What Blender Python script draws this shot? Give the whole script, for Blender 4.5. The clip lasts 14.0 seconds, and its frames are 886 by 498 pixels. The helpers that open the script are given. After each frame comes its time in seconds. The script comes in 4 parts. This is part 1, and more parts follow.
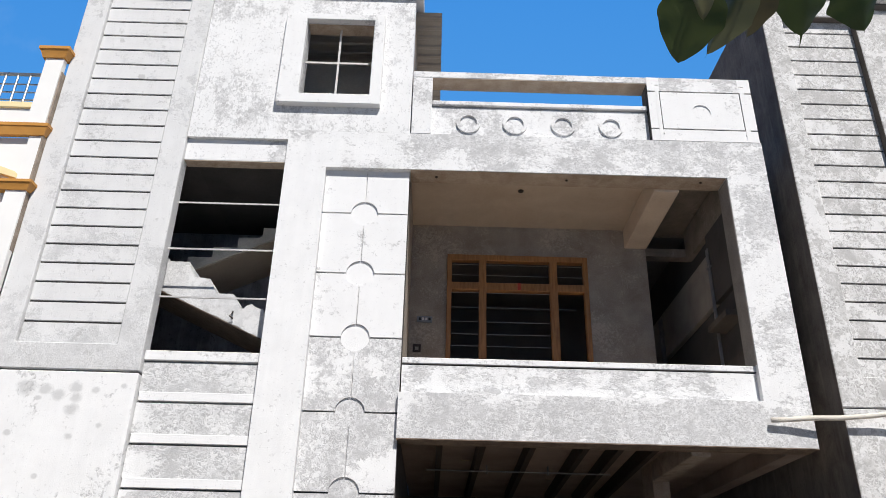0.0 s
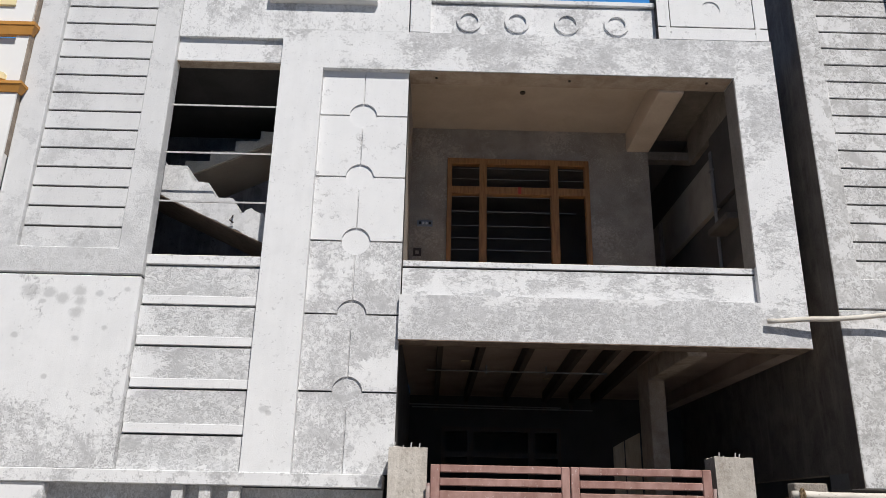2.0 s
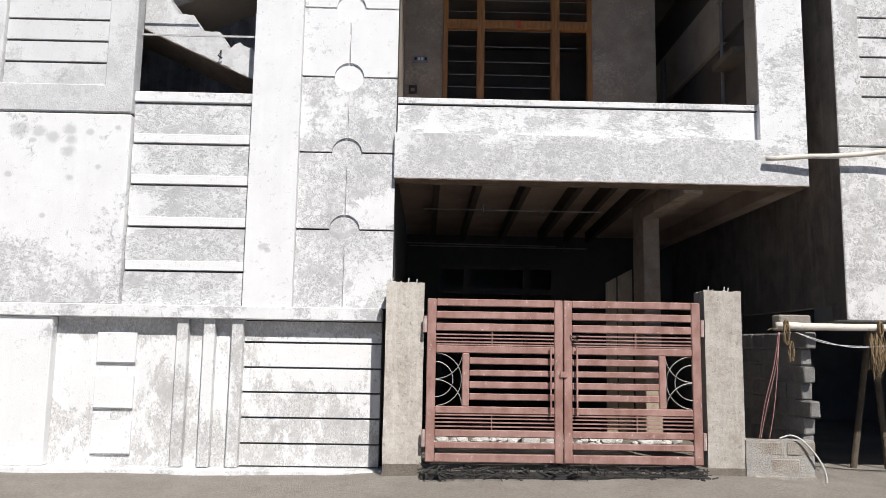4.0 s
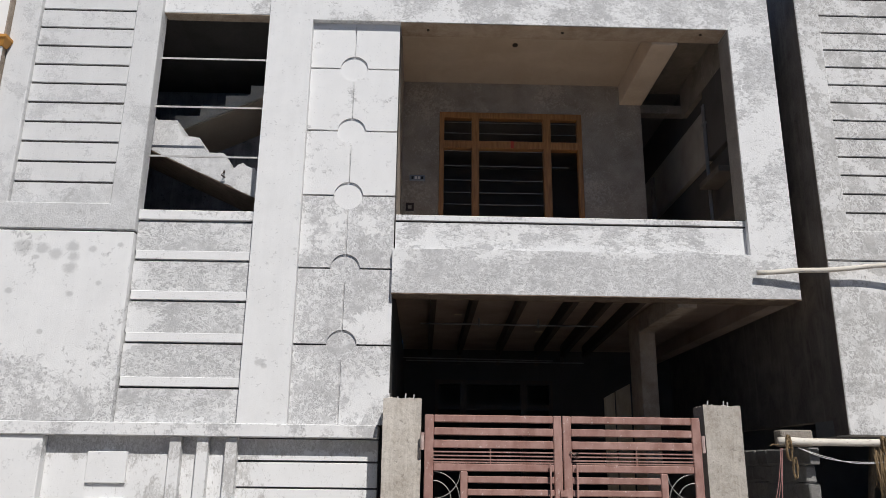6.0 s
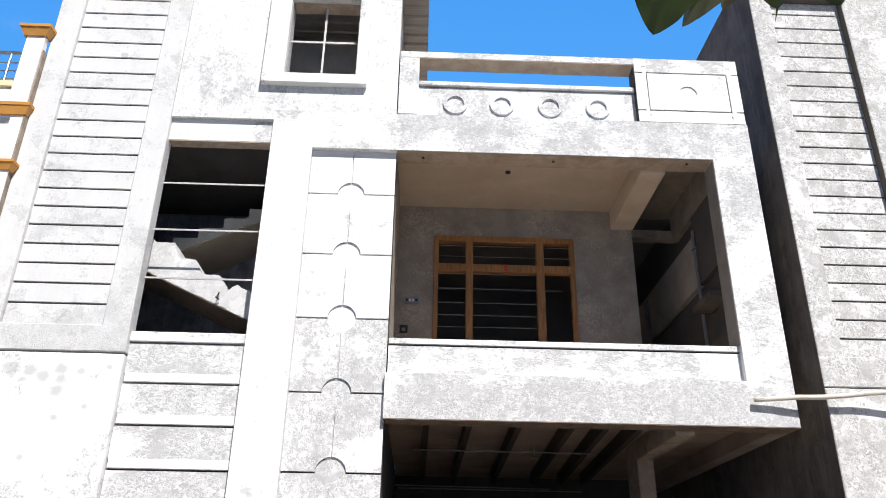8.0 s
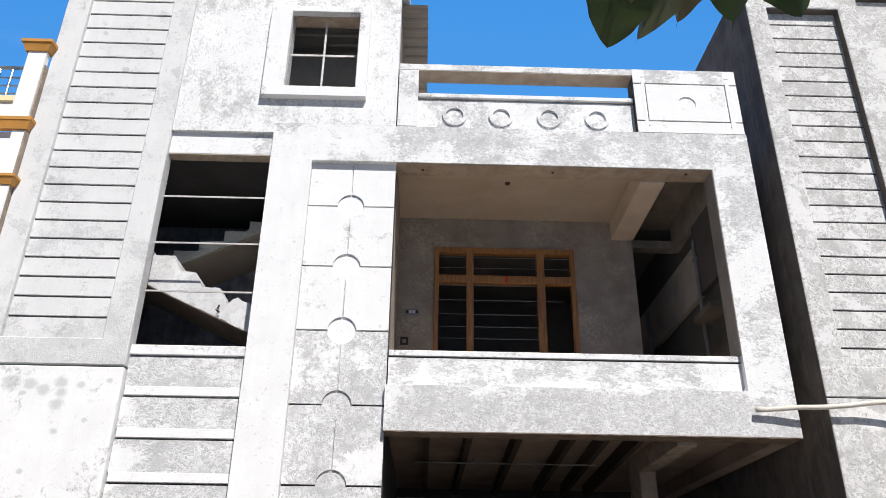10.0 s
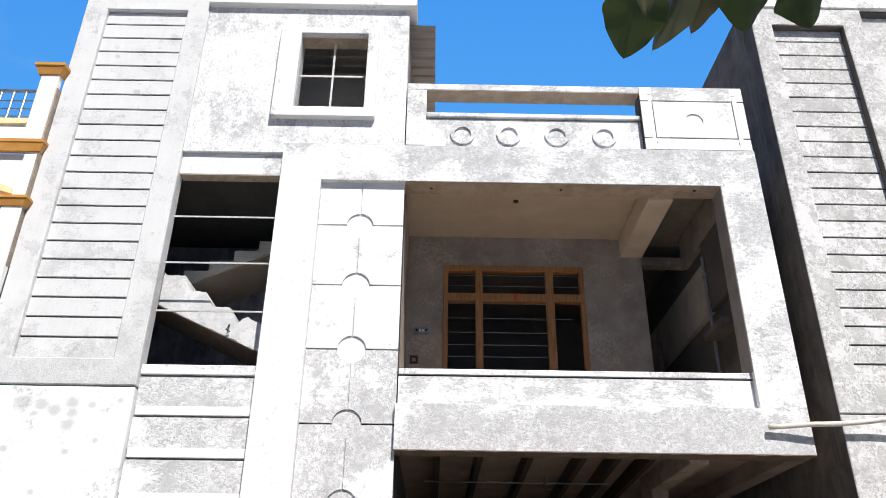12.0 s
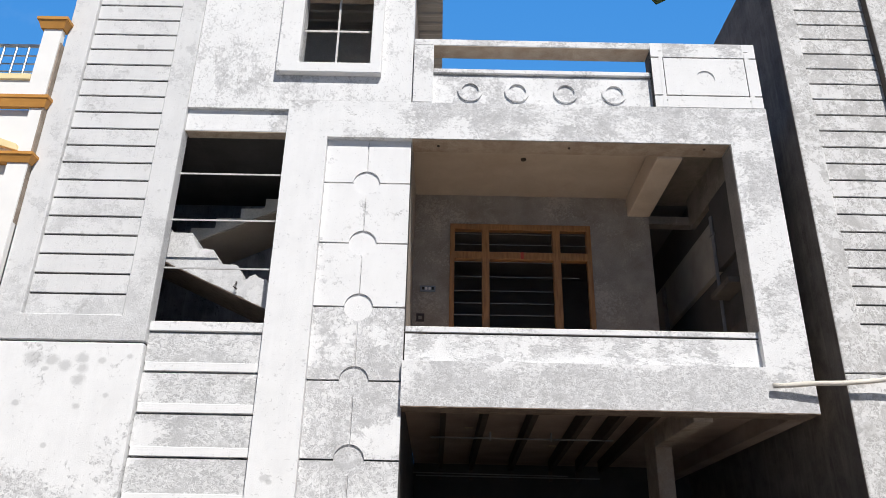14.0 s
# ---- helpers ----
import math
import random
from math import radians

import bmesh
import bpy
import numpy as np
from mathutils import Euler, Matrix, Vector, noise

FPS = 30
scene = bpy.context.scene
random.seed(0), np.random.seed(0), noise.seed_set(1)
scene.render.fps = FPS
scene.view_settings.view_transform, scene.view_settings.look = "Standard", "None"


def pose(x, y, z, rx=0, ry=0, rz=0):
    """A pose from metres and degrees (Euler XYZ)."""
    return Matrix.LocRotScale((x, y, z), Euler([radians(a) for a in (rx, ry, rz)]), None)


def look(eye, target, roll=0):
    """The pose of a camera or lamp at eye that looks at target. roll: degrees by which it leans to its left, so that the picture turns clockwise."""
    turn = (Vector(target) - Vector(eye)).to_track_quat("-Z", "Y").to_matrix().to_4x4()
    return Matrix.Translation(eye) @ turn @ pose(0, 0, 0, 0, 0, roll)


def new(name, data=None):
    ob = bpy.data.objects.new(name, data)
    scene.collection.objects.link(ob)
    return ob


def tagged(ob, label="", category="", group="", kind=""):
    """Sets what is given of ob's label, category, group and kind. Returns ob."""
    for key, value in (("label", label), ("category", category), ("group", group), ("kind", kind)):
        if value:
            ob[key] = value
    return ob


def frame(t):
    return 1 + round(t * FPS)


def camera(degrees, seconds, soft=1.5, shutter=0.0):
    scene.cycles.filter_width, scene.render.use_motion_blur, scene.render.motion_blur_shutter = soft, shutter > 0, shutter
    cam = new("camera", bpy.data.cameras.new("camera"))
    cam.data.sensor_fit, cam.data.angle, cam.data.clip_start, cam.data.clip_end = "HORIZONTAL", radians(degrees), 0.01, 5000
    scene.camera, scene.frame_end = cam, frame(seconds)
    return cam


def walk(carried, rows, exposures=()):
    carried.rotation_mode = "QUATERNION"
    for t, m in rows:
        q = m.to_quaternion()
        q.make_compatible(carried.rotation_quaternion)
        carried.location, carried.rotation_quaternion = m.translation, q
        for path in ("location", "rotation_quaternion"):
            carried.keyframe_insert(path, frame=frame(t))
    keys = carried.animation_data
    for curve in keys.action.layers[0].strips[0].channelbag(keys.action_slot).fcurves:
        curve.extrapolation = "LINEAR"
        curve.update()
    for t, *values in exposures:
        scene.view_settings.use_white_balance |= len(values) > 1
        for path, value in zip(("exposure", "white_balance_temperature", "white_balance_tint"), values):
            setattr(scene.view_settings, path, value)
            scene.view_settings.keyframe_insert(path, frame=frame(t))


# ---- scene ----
cam = camera(59.9, 14.0, soft=0.6)
# seconds, eye x y z, yaw to the left, pitch up, roll
PATH = [
    (0, 0.0260, -7.5390, 1.0950, -0.373, 26.083, 1.400),
    (0.5, 0.0410, -7.5410, 1.0880, -0.263, 26.608, 1.300),
    (1, 0.0241, -7.5490, 1.0750, -0.421, 26.935, 1.300),
    (1.5, 0.0430, -7.5300, 1.0860, -0.346, 23.990, 1.300),
    (2, 0.0140, -7.4930, 1.0870, -0.606, 19.086, 1.200),
    (2.5, 0.0190, -7.4610, 1.0610, -0.710, 14.535, 1.200),
    (3, 0.0270, -7.4360, 1.0760, -0.847, 11.129, 1.200),
    (3.2, 0.0170, -7.4300, 1.0800, -1.019, 10.314, 1.100),
    (3.6, 0.0195, -7.4355, 1.0661, -1.035, 8.842, 1.024),
    (4, 0.0220, -7.4410, 1.0522, -1.051, 7.430, 0.948),
    (4.4, 0.0244, -7.4466, 1.0383, -1.066, 6.601, 0.871),
    (4.8, 0.0269, -7.4521, 1.0244, -1.082, 6.872, 0.795),
    (5.1, 0.0288, -7.4562, 1.0140, -1.094, 8.113, 0.738),
    (5.3, 0.0300, -7.4590, 1.0070, -1.102, 9.555, 0.700),
    (5.5, 0.0200, -7.4660, 1.0160, -1.141, 11.510, 0.600),
    (6, 0.0060, -7.5060, 1.0440, -1.281, 15.930, 0.700),
    (6.5, 0.0300, -7.5180, 1.0420, -1.271, 18.784, 1.000),
    (7, 0.0320, -7.5300, 1.0790, -1.287, 22.507, 1.100),
    (7.5, 0.0290, -7.5390, 1.0950, -1.438, 23.630, 1.100),
    (8, 0.0370, -7.5350, 1.0890, -1.420, 24.741, 1.000),
    (10.5, 0.0764, -7.5410, 1.0870, -1.015, 26.036, 0.700),
    (11, 0.0590, -7.5360, 1.0770, -0.881, 26.742, 0.600),
    (11.5, 0.0459, -7.5450, 1.0760, -0.840, 26.938, 0.600),
    (12, 0.0620, -7.5500, 1.0710, -0.462, 27.005, 0.700),
    (12.5, 0.0640, -7.5600, 1.0570, -0.192, 27.013, 0.800),
    (13, 0.0500, -7.5530, 1.0640, -0.103, 26.660, 0.900),
    (13.5, 0.0530, -7.5470, 1.0665, -0.076, 26.032, 1.000),
    (14, 0.0490, -7.5300, 1.0780, -0.051, 23.911, 1.100),
]


def stand(x, y, z, yaw, pitch, roll):
    a, b = radians(yaw), radians(pitch)
    ahead = Vector((-math.sin(a) * math.cos(b), math.cos(a) * math.cos(b), math.sin(b)))
    return look((x, y, z), Vector((x, y, z)) + ahead, roll)


EXPOSURES = [
    (0.0, 0.0), (0.5, 0.08), (1.0, 0.18), (1.5, 0.03), (2.0, -0.28), (2.5, -0.33), (3.0, 0.05), (3.3, 0.06), (5.2, 0.01), (5.5, -0.1), (6.0, -0.38), (6.5, -0.31),
    (7.0, 0.09), (7.5, 0.26), (8.0, 0.29), (10.5, 0.06), (11.0, 0.11), (11.5, 0.18), (12.0, 0.21), (12.5, 0.23), (13.0, 0.19), (13.5, 0.15), (14.0, -0.01),
]
walk(cam, [(r[0], stand(*r[1:])) for r in PATH], EXPOSURES)

# ---- light ----
SUN_UP, SUN_RIGHT = 47.0, 20.0
to_sun = Vector((math.sin(radians(SUN_RIGHT)) * math.cos(radians(SUN_UP)), -math.cos(radians(SUN_RIGHT)) * math.cos(radians(SUN_UP)), math.sin(radians(SUN_UP))))
sun = new("sun", bpy.data.lights.new("sun", "SUN"))
sun.data.energy, sun.data.angle, sun.data.color = 5.0, radians(0.53), (1.0, 0.968, 0.93)
sun.matrix_basis = look((4, -12, 14), Vector((4, -12, 14)) - to_sun)
world = bpy.data.worlds.new("sky")
scene.world = world
world.use_nodes = True
wn = world.node_tree
sky = wn.nodes.new("ShaderNodeTexSky")
sky.sky_type, sky.sun_disc = "NISHITA", False
sky.sun_elevation, sky.sun_rotation = radians(SUN_UP), radians(180 - SUN_RIGHT)
sky.air_density, sky.dust_density, sky.ozone_density = 0.45, 0.2, 1.0
wn.links.new(sky.outputs[0], wn.nodes["Background"].inputs[0])
wn.nodes["Background"].inputs[1].default_value = 0.05

# ---- materials ----


def start(name, rough=0.85, metal=0.0):
    m = bpy.data.materials.new(name)
    m.use_nodes = True
    nt = m.node_tree
    b = nt.nodes["Principled BSDF"]
    b.inputs["Roughness"].default_value, b.inputs["Metallic"].default_value = rough, metal
    pos = nt.nodes.new("ShaderNodeNewGeometry").outputs["Position"]
    return m, nt, b, pos


def noise_of(nt, pos, scale, detail=6.0, rough=0.6, distort=0.0, stretch=None):
    n = nt.nodes.new("ShaderNodeTexNoise")
    n.inputs["Scale"].default_value, n.inputs["Detail"].default_value = scale, detail
    n.inputs["Roughness"].default_value, n.inputs["Distortion"].default_value = rough, distort
    if stretch:
        mp = nt.nodes.new("ShaderNodeMapping")
        mp.inputs["Scale"].default_value = stretch
        nt.links.new(pos, mp.inputs["Vector"])
        pos = mp.outputs[0]
    nt.links.new(pos, n.inputs["Vector"])
    return n.outputs["Fac"]


def math_of(nt, op, a, b):
    n = nt.nodes.new("ShaderNodeMath")
    n.operation = op
    for k, v in enumerate((a, b)):
        if isinstance(v, (int, float)):
            n.inputs[k].default_value = v
        else:
            nt.links.new(v, n.inputs[k])
    return n.outputs[0]


def ramp_of(nt, fac, lo, hi):
    n = nt.nodes.new("ShaderNodeMapRange")
    n.inputs["From Min"].default_value, n.inputs["From Max"].default_value = lo, hi
    nt.links.new(fac, n.inputs["Value"])
    return n.outputs[0]


def mix_of(nt, fac, a, b, how="MIX"):
    n = nt.nodes.new("ShaderNodeMix")
    n.data_type, n.blend_type = "RGBA", how
    for sock, v in ((n.inputs[0], fac), (n.inputs[6], a), (n.inputs[7], b)):
        if isinstance(v, (int, float)):
            sock.default_value = v
        elif isinstance(v, tuple):
            sock.default_value = (*v, 1.0)
        else:
            nt.links.new(v, sock)
    return n.outputs[2]


def bump_of(nt, b, height, strength, distance=0.01):
    n = nt.nodes.new("ShaderNodeBump")
    n.inputs["Strength"].default_value, n.inputs["Distance"].default_value = strength, distance
    nt.links.new(height, n.inputs["Height"])
    nt.links.new(n.outputs[0], b.inputs["Normal"])


def plaster(name, white=(0.80, 0.80, 0.80), grey=(0.365, 0.362, 0.368), bare=0.5, size=30.0, stretch=(1, 1, 1), patch=1.6, edge=0.035, deep=0.78, film=0.16, flecks=0.4, veins=0.7, vary=0.0, zones=(), damp=0.0, marks=()):
    """Cement render under a thin whitewash. Worn patches show grey cement under a net of white crust; sound wash carries clusters of grey flecks.
    bare: 0 keeps it white, 1 shows grey all over."""
    m, nt, b, pos = start(name, 0.92)
    area = noise_of(nt, pos, patch, 7, 0.60, 0.4, stretch)
    isle = noise_of(nt, pos, size / 3.5, 4, 0.6, 0.4, stretch)
    fleck = noise_of(nt, pos, size, 4, 0.62, 0.6, stretch)
    info = nt.nodes.new("ShaderNodeObjectInfo")
    lift = math_of(nt, "MULTIPLY", math_of(nt, "SUBTRACT", info.outputs["Random"], 0.5), vary)
    total = math_of(nt, "ADD", math_of(nt, "MULTIPLY", area, 0.95), math_of(nt, "MULTIPLY", isle, 0.32))
    total = math_of(nt, "ADD", total, math_of(nt, "MULTIPLY", fleck, 0.40))
    total = math_of(nt, "ADD", total, lift)
    if zones:
        sep = nt.nodes.new("ShaderNodeSeparateXYZ")
        nt.links.new(pos, sep.inputs[0])
        wob = math_of(nt, "MULTIPLY", math_of(nt, "SUBTRACT", noise_of(nt, pos, 2.2, 5, 0.65), 0.5), 0.5)
        for zone in zones:
            # (axis, from, to, axis, from, to, shift): a stretch washed again, worn off or set greyer
            m1 = ramp_of(nt, math_of(nt, "ADD", sep.outputs[zone[0]], wob), zone[1], zone[2])
            m2 = ramp_of(nt, math_of(nt, "ADD", sep.outputs[zone[3]], wob), zone[4], zone[5])
            total = math_of(nt, "ADD", total, math_of(nt, "MULTIPLY", math_of(nt, "MULTIPLY", m1, m2), zone[6]))
    mid = 0.835 + 0.40 * (0.5 - bare)
    worn = ramp_of(nt, total, mid - edge, mid + edge)
    near = ramp_of(nt, total, mid - 0.30, mid + 0.02)
    # white crust left standing in the worn patches
    net = None
    for scale, wide in ((size * 0.72, 0.055), (size * 1.25, 0.050)):
        ridge = math_of(nt, "ABSOLUTE", math_of(nt, "SUBTRACT", noise_of(nt, pos, scale, 1.2, 0.5, 0.7, stretch), 0.5), 0.0)
        line = math_of(nt, "SUBTRACT", 1.0, ramp_of(nt, ridge, wide * 0.5, wide))
        net = line if net is None else math_of(nt, "MAXIMUM", net, line)
    crust = ramp_of(nt, noise_of(nt, pos, size * 0.95, 2, 0.55, 1.0, stretch), 0.555, 0.585)
    net = math_of(nt, "MAXIMUM", math_of(nt, "MULTIPLY", net, 0.70), crust)
    patchy = ramp_of(nt, noise_of(nt, pos, 4.5, 4, 0.6, 0.3), 0.33, 0.52)
    net = math_of(nt, "MULTIPLY", math_of(nt, "MULTIPLY", net, patchy), veins)
    # loose flecks worn through the sound wash, thicker towards the worn patches
    spot = noise_of(nt, pos, size * 1.25, 3, 0.55, 0.9, stretch)
    spot = math_of(nt, "ADD", spot, math_of(nt, "MULTIPLY", near, 0.16 * flecks))
    spot = math_of(nt, "ADD", spot, math_of(nt, "MULTIPLY", math_of(nt, "SUBTRACT", isle, 0.5), 0.30))
    spot = ramp_of(nt, spot, 0.665, 0.695)
    loss = math_of(nt, "MAXIMUM", math_of(nt, "MULTIPLY", worn, math_of(nt, "SUBTRACT", 1.0, net)), math_of(nt, "MULTIPLY", spot, 0.30 + 0.25 * flecks))
    streak = noise_of(nt, pos, 2.0, 5, 0.65, 0.2, (5, 5, 0.6))
    haze = math_of(nt, "ADD", math_of(nt, "MULTIPLY", noise_of(nt, pos, 2.3, 7, 0.7, 0.3), 0.65), math_of(nt, "MULTIPLY", streak, 0.35))
    haze = ramp_of(nt, haze, 0.42, 0.66)
    skin = mix_of(nt, math_of(nt, "MULTIPLY", haze, film), white, grey)
    grain = ramp_of(nt, noise_of(nt, pos, 110, 3, 0.75), 0.25, 0.75)
    tone = ramp_of(nt, math_of(nt, "ADD", math_of(nt, "MULTIPLY", noise_of(nt, pos, 6.5, 6, 0.68, 0.3, stretch), 0.8), math_of(nt, "MULTIPLY", grain, 0.2)), 0.30, 0.68)
    cement = mix_of(nt, tone, tuple(c * 0.74 for c in grey), tuple(min(1, c * 1.32) for c in grey))
    skin = mix_of(nt, math_of(nt, "MULTIPLY", grain, 0.06), skin, grey)
    col = mix_of(nt, math_of(nt, "MULTIPLY", loss, deep), skin, cement)
    pits = ramp_of(nt, noise_of(nt, pos, 55, 2, 0.5), 0.73, 0.78)
    col = mix_of(nt, math_of(nt, "MULTIPLY", pits, 0.5), col, (0.22, 0.22, 0.215))
    spots = ramp_of(nt, noise_of(nt, pos, 5.6, 3.5, 0.55), 0.72 - damp, 0.79 - damp)
    col = mix_of(nt, math_of(nt, "MULTIPLY", spots, 0.42), col, (0.31, 0.305, 0.305))
    # single damp marks: x, z, radius
    blur = math_of(nt, "MULTIPLY", math_of(nt, "SUBTRACT", noise_of(nt, pos, 14, 5, 0.65), 0.5), 1.6) if marks else None
    for x, z, r in marks:
        n = nt.nodes.new("ShaderNodeVectorMath")
        n.operation = "MULTIPLY_ADD"
        n.inputs[1].default_value, n.inputs[2].default_value = (1 / r, 0, 1.25 / r), (-x / r, 0, -1.25 * z / r)
        nt.links.new(pos, n.inputs[0])
        far = nt.nodes.new("ShaderNodeVectorMath")
        far.operation = "LENGTH"
        nt.links.new(n.outputs[0], far.inputs[0])
        stain = math_of(nt, "SUBTRACT", 1.0, ramp_of(nt, math_of(nt, "ADD", far.outputs["Value"], blur), 0.55, 1.15))
        col = mix_of(nt, math_of(nt, "MULTIPLY", stain, 0.42), col, (0.30, 0.30, 0.30))
    nt.links.new(col, b.inputs["Base Color"])
    h = math_of(nt, "SUBTRACT", math_of(nt, "MULTIPLY", grain, 0.3), math_of(nt, "MULTIPLY", loss, 0.7))
    bump_of(nt, b, h, 0.5, 0.006)
    return m


def rough_stone(name, a, c, size=6.0, rough=0.95, bump=0.5, dist=0.012, fine=70.0, pits=0.0, bloom=0.0):
    m, nt, b, pos = start(name, rough)
    big = ramp_of(nt, noise_of(nt, pos, size, 7, 0.62, 0.3), 0.32, 0.68)
    grit = ramp_of(nt, noise_of(nt, pos, fine, 5, 0.7), 0.25, 0.75)
    col = mix_of(nt, big, a, c)
    col = mix_of(nt, 0.35, col, mix_of(nt, grit, tuple(v * 0.55 for v in a), tuple(min(1, v * 1.4) for v in c)))
    if bloom:
        salt = math_of(nt, "ADD", math_of(nt, "MULTIPLY", noise_of(nt, pos, 38, 4, 0.65, 0.5), 0.5), math_of(nt, "MULTIPLY", noise_of(nt, pos, 1.9, 5, 0.6, 0.3), 0.5))
        col = mix_of(nt, math_of(nt, "MULTIPLY", ramp_of(nt, salt, 0.54, 0.60), bloom), col, tuple(min(1, v * 1.5) for v in c))
    if pits:
        hole = ramp_of(nt, noise_of(nt, pos, 24, 4, 0.6, 0.5), 0.60, 0.68)
        col = mix_of(nt, math_of(nt, "MULTIPLY", hole, pits), col, tuple(v * 0.55 for v in a))
        streak = ramp_of(nt, noise_of(nt, pos, 5.0, 5, 0.6, 0.2, (3, 3, 0.35)), 0.52, 0.66)
        col = mix_of(nt, math_of(nt, "MULTIPLY", streak, 0.4), col, tuple(min(1, v * 1.2) for v in c))
        grit = math_of(nt, "SUBTRACT", grit, hole)
    info = nt.nodes.new("ShaderNodeObjectInfo")
    tone = math_of(nt, "ADD", math_of(nt, "MULTIPLY", info.outputs["Random"], 0.3), 0.85)
    n = nt.nodes.new("ShaderNodeHueSaturation")
    nt.links.new(tone, n.inputs["Value"])
    nt.links.new(col, n.inputs["Color"])
    nt.links.new(n.outputs[0], b.inputs["Base Color"])
    bump_of(nt, b, math_of(nt, "ADD", math_of(nt, "MULTIPLY", big, 0.4), grit), bump, dist)
    return m


def painted(name, a, c, rough=0.5, metal=0.0, size=14.0, wear=(0.5, 0.5, 0.5), worn=0.72, stretch=None):
    m, nt, b, pos = start(name, rough, metal)
    fac = ramp_of(nt, noise_of(nt, pos, size, 6, 0.6, 0.2, stretch), 0.35, 0.7)
    col = mix_of(nt, fac, a, c)
    chip = ramp_of(nt, noise_of(nt, pos, size * 3.5, 6, 0.70, 0.4, stretch), worn, worn + 0.05)
    col = mix_of(nt, math_of(nt, "MULTIPLY", chip, 0.6), col, wear)
    nt.links.new(col, b.inputs["Base Color"])
    r = math_of(nt, "ADD", math_of(nt, "MULTIPLY", fac, 0.25), rough - 0.1)
    nt.links.new(r, b.inputs["Roughness"])
    bump_of(nt, b, math_of(nt, "SUBTRACT", fac, chip), 0.15, 0.003)
    return m


WASH = plaster("whitewashed_plaster", bare=0.40, flecks=0.5)
WASH_MAIN = plaster("whitewashed_facade_plaster", bare=0.53, size=27.0, stretch=(0.8, 1, 1.1), patch=1.25, flecks=0.6, damp=0.02, zones=[("X", -1.10, -1.35, "Z", 6.3, 5.7, -0.30), ("X", -0.5, -0.2, "Z", 3.25, 3.05, 0.10)], marks=[(-1.59, 2.01, 0.05), (-1.55, 1.98, 0.032)])
WASH_WALL = plaster("flecked_whitewash", bare=0.34, size=25.0, stretch=(1.1, 1, 0.85), patch=1.5, flecks=0.95)
WASH_BRIGHT = plaster("bright_whitewash", bare=0.20, flecks=0.1, patch=1.5, film=0.10)
WASH_BEAM = plaster("whitewashed_plaster_streaked", bare=0.50, size=27.0, stretch=(0.7, 1, 1.2), patch=2.0)
WASH_GREY = plaster("thin_washed_plaster", white=(0.70, 0.70, 0.70), grey=(0.47, 0.47, 0.475), bare=0.33, size=27.0, deep=0.7, film=0.25, flecks=0.35, vary=0.10, damp=0.07, zones=[("Z", 3.95, 3.45, "X", 0.0, -1.0, 0.28), ("X", -3.45, -3.15, "Z", 4.6, 3.9, 0.16)])
WASH_PANEL = plaster("washed_panel_plaster", bare=0.58, size=23.0, veins=0.85, patch=1.6, vary=0.12)
WASH_RIB = plaster("worn_washed_plaster", white=(0.76, 0.76, 0.76), grey=(0.37, 0.37, 0.375), bare=0.72, size=21.0, stretch=(0.8, 1, 1.1), veins=0.9)
WASH_LOW = plaster("fresh_washed_plaster", bare=0.30, patch=1.6, flecks=0.3, vary=0.06)
WASH_CLEAN = plaster("clean_whitewash", bare=0.08, film=0.10, flecks=0.05)
# last zone: bare cement below the frieze, also deepening the shadow there
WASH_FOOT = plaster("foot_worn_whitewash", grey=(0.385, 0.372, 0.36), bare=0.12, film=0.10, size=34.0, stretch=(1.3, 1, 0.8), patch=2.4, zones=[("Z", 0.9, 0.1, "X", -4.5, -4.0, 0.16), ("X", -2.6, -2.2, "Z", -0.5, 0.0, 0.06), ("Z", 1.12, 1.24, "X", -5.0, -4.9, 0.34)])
WASH_DAMP = plaster("damp_worn_whitewash", bare=0.12, size=22.0, patch=1.3, flecks=0.2, veins=0.9, zones=[("Z", 2.35, 1.45, "X", -1.0, -2.0, 0.27), ("Z", 2.9, 3.3, "X", -3.3, -4.1, 0.16)], damp=0.02,
                    marks=[(-3.54, 3.15, 0.073), (-3.52, 3.04, 0.061), (-3.70, 3.06, 0.072), (-3.54, 2.92, 0.072), (-3.51, 2.66, 0.040), (-3.24, 2.77, 0.036), (-3.07, 3.17, 0.036), (-3.74, 2.28, 0.034),
                           (-3.89, 3.03, 0.036), (-4.03, 3.13, 0.10), (-3.84, 3.12, 0.078), (-4.10, 2.68, 0.040), (-3.34, 3.12, 0.045)])
WASH_MAP = plaster("map_worn_plaster", white=(0.74, 0.735, 0.73), grey=(0.40, 0.392, 0.384), bare=0.64, size=18.0, patch=2.2, edge=0.03, deep=0.9, film=0.2, veins=0.95, vary=0.05)
BARE = rough_stone("bare_cement_plaster", (0.165, 0.127, 0.098), (0.41, 0.345, 0.283), 5.5, bump=0.4, dist=0.005)
ROOM_WALL = rough_stone("mottled_cement_plaster", (0.25, 0.21, 0.172), (0.48, 0.425, 0.365), 3.2, bump=0.4, dist=0.005, bloom=0.38)
# dark plaster for unlit insides, groove backs and hidden walls
DARK_PLASTER = rough_stone("dark_grey_plaster", (0.10, 0.095, 0.095), (0.17, 0.165, 0.165), 1.6, bump=0.25, dist=0.004)
# near-black plaster: shade put into the colour of grooves and unlit insides
SHADE_DARK = rough_stone("shade_dark_plaster", (0.05, 0.046, 0.044), (0.095, 0.088, 0.084), 2.0, bump=0.3, dist=0.005)
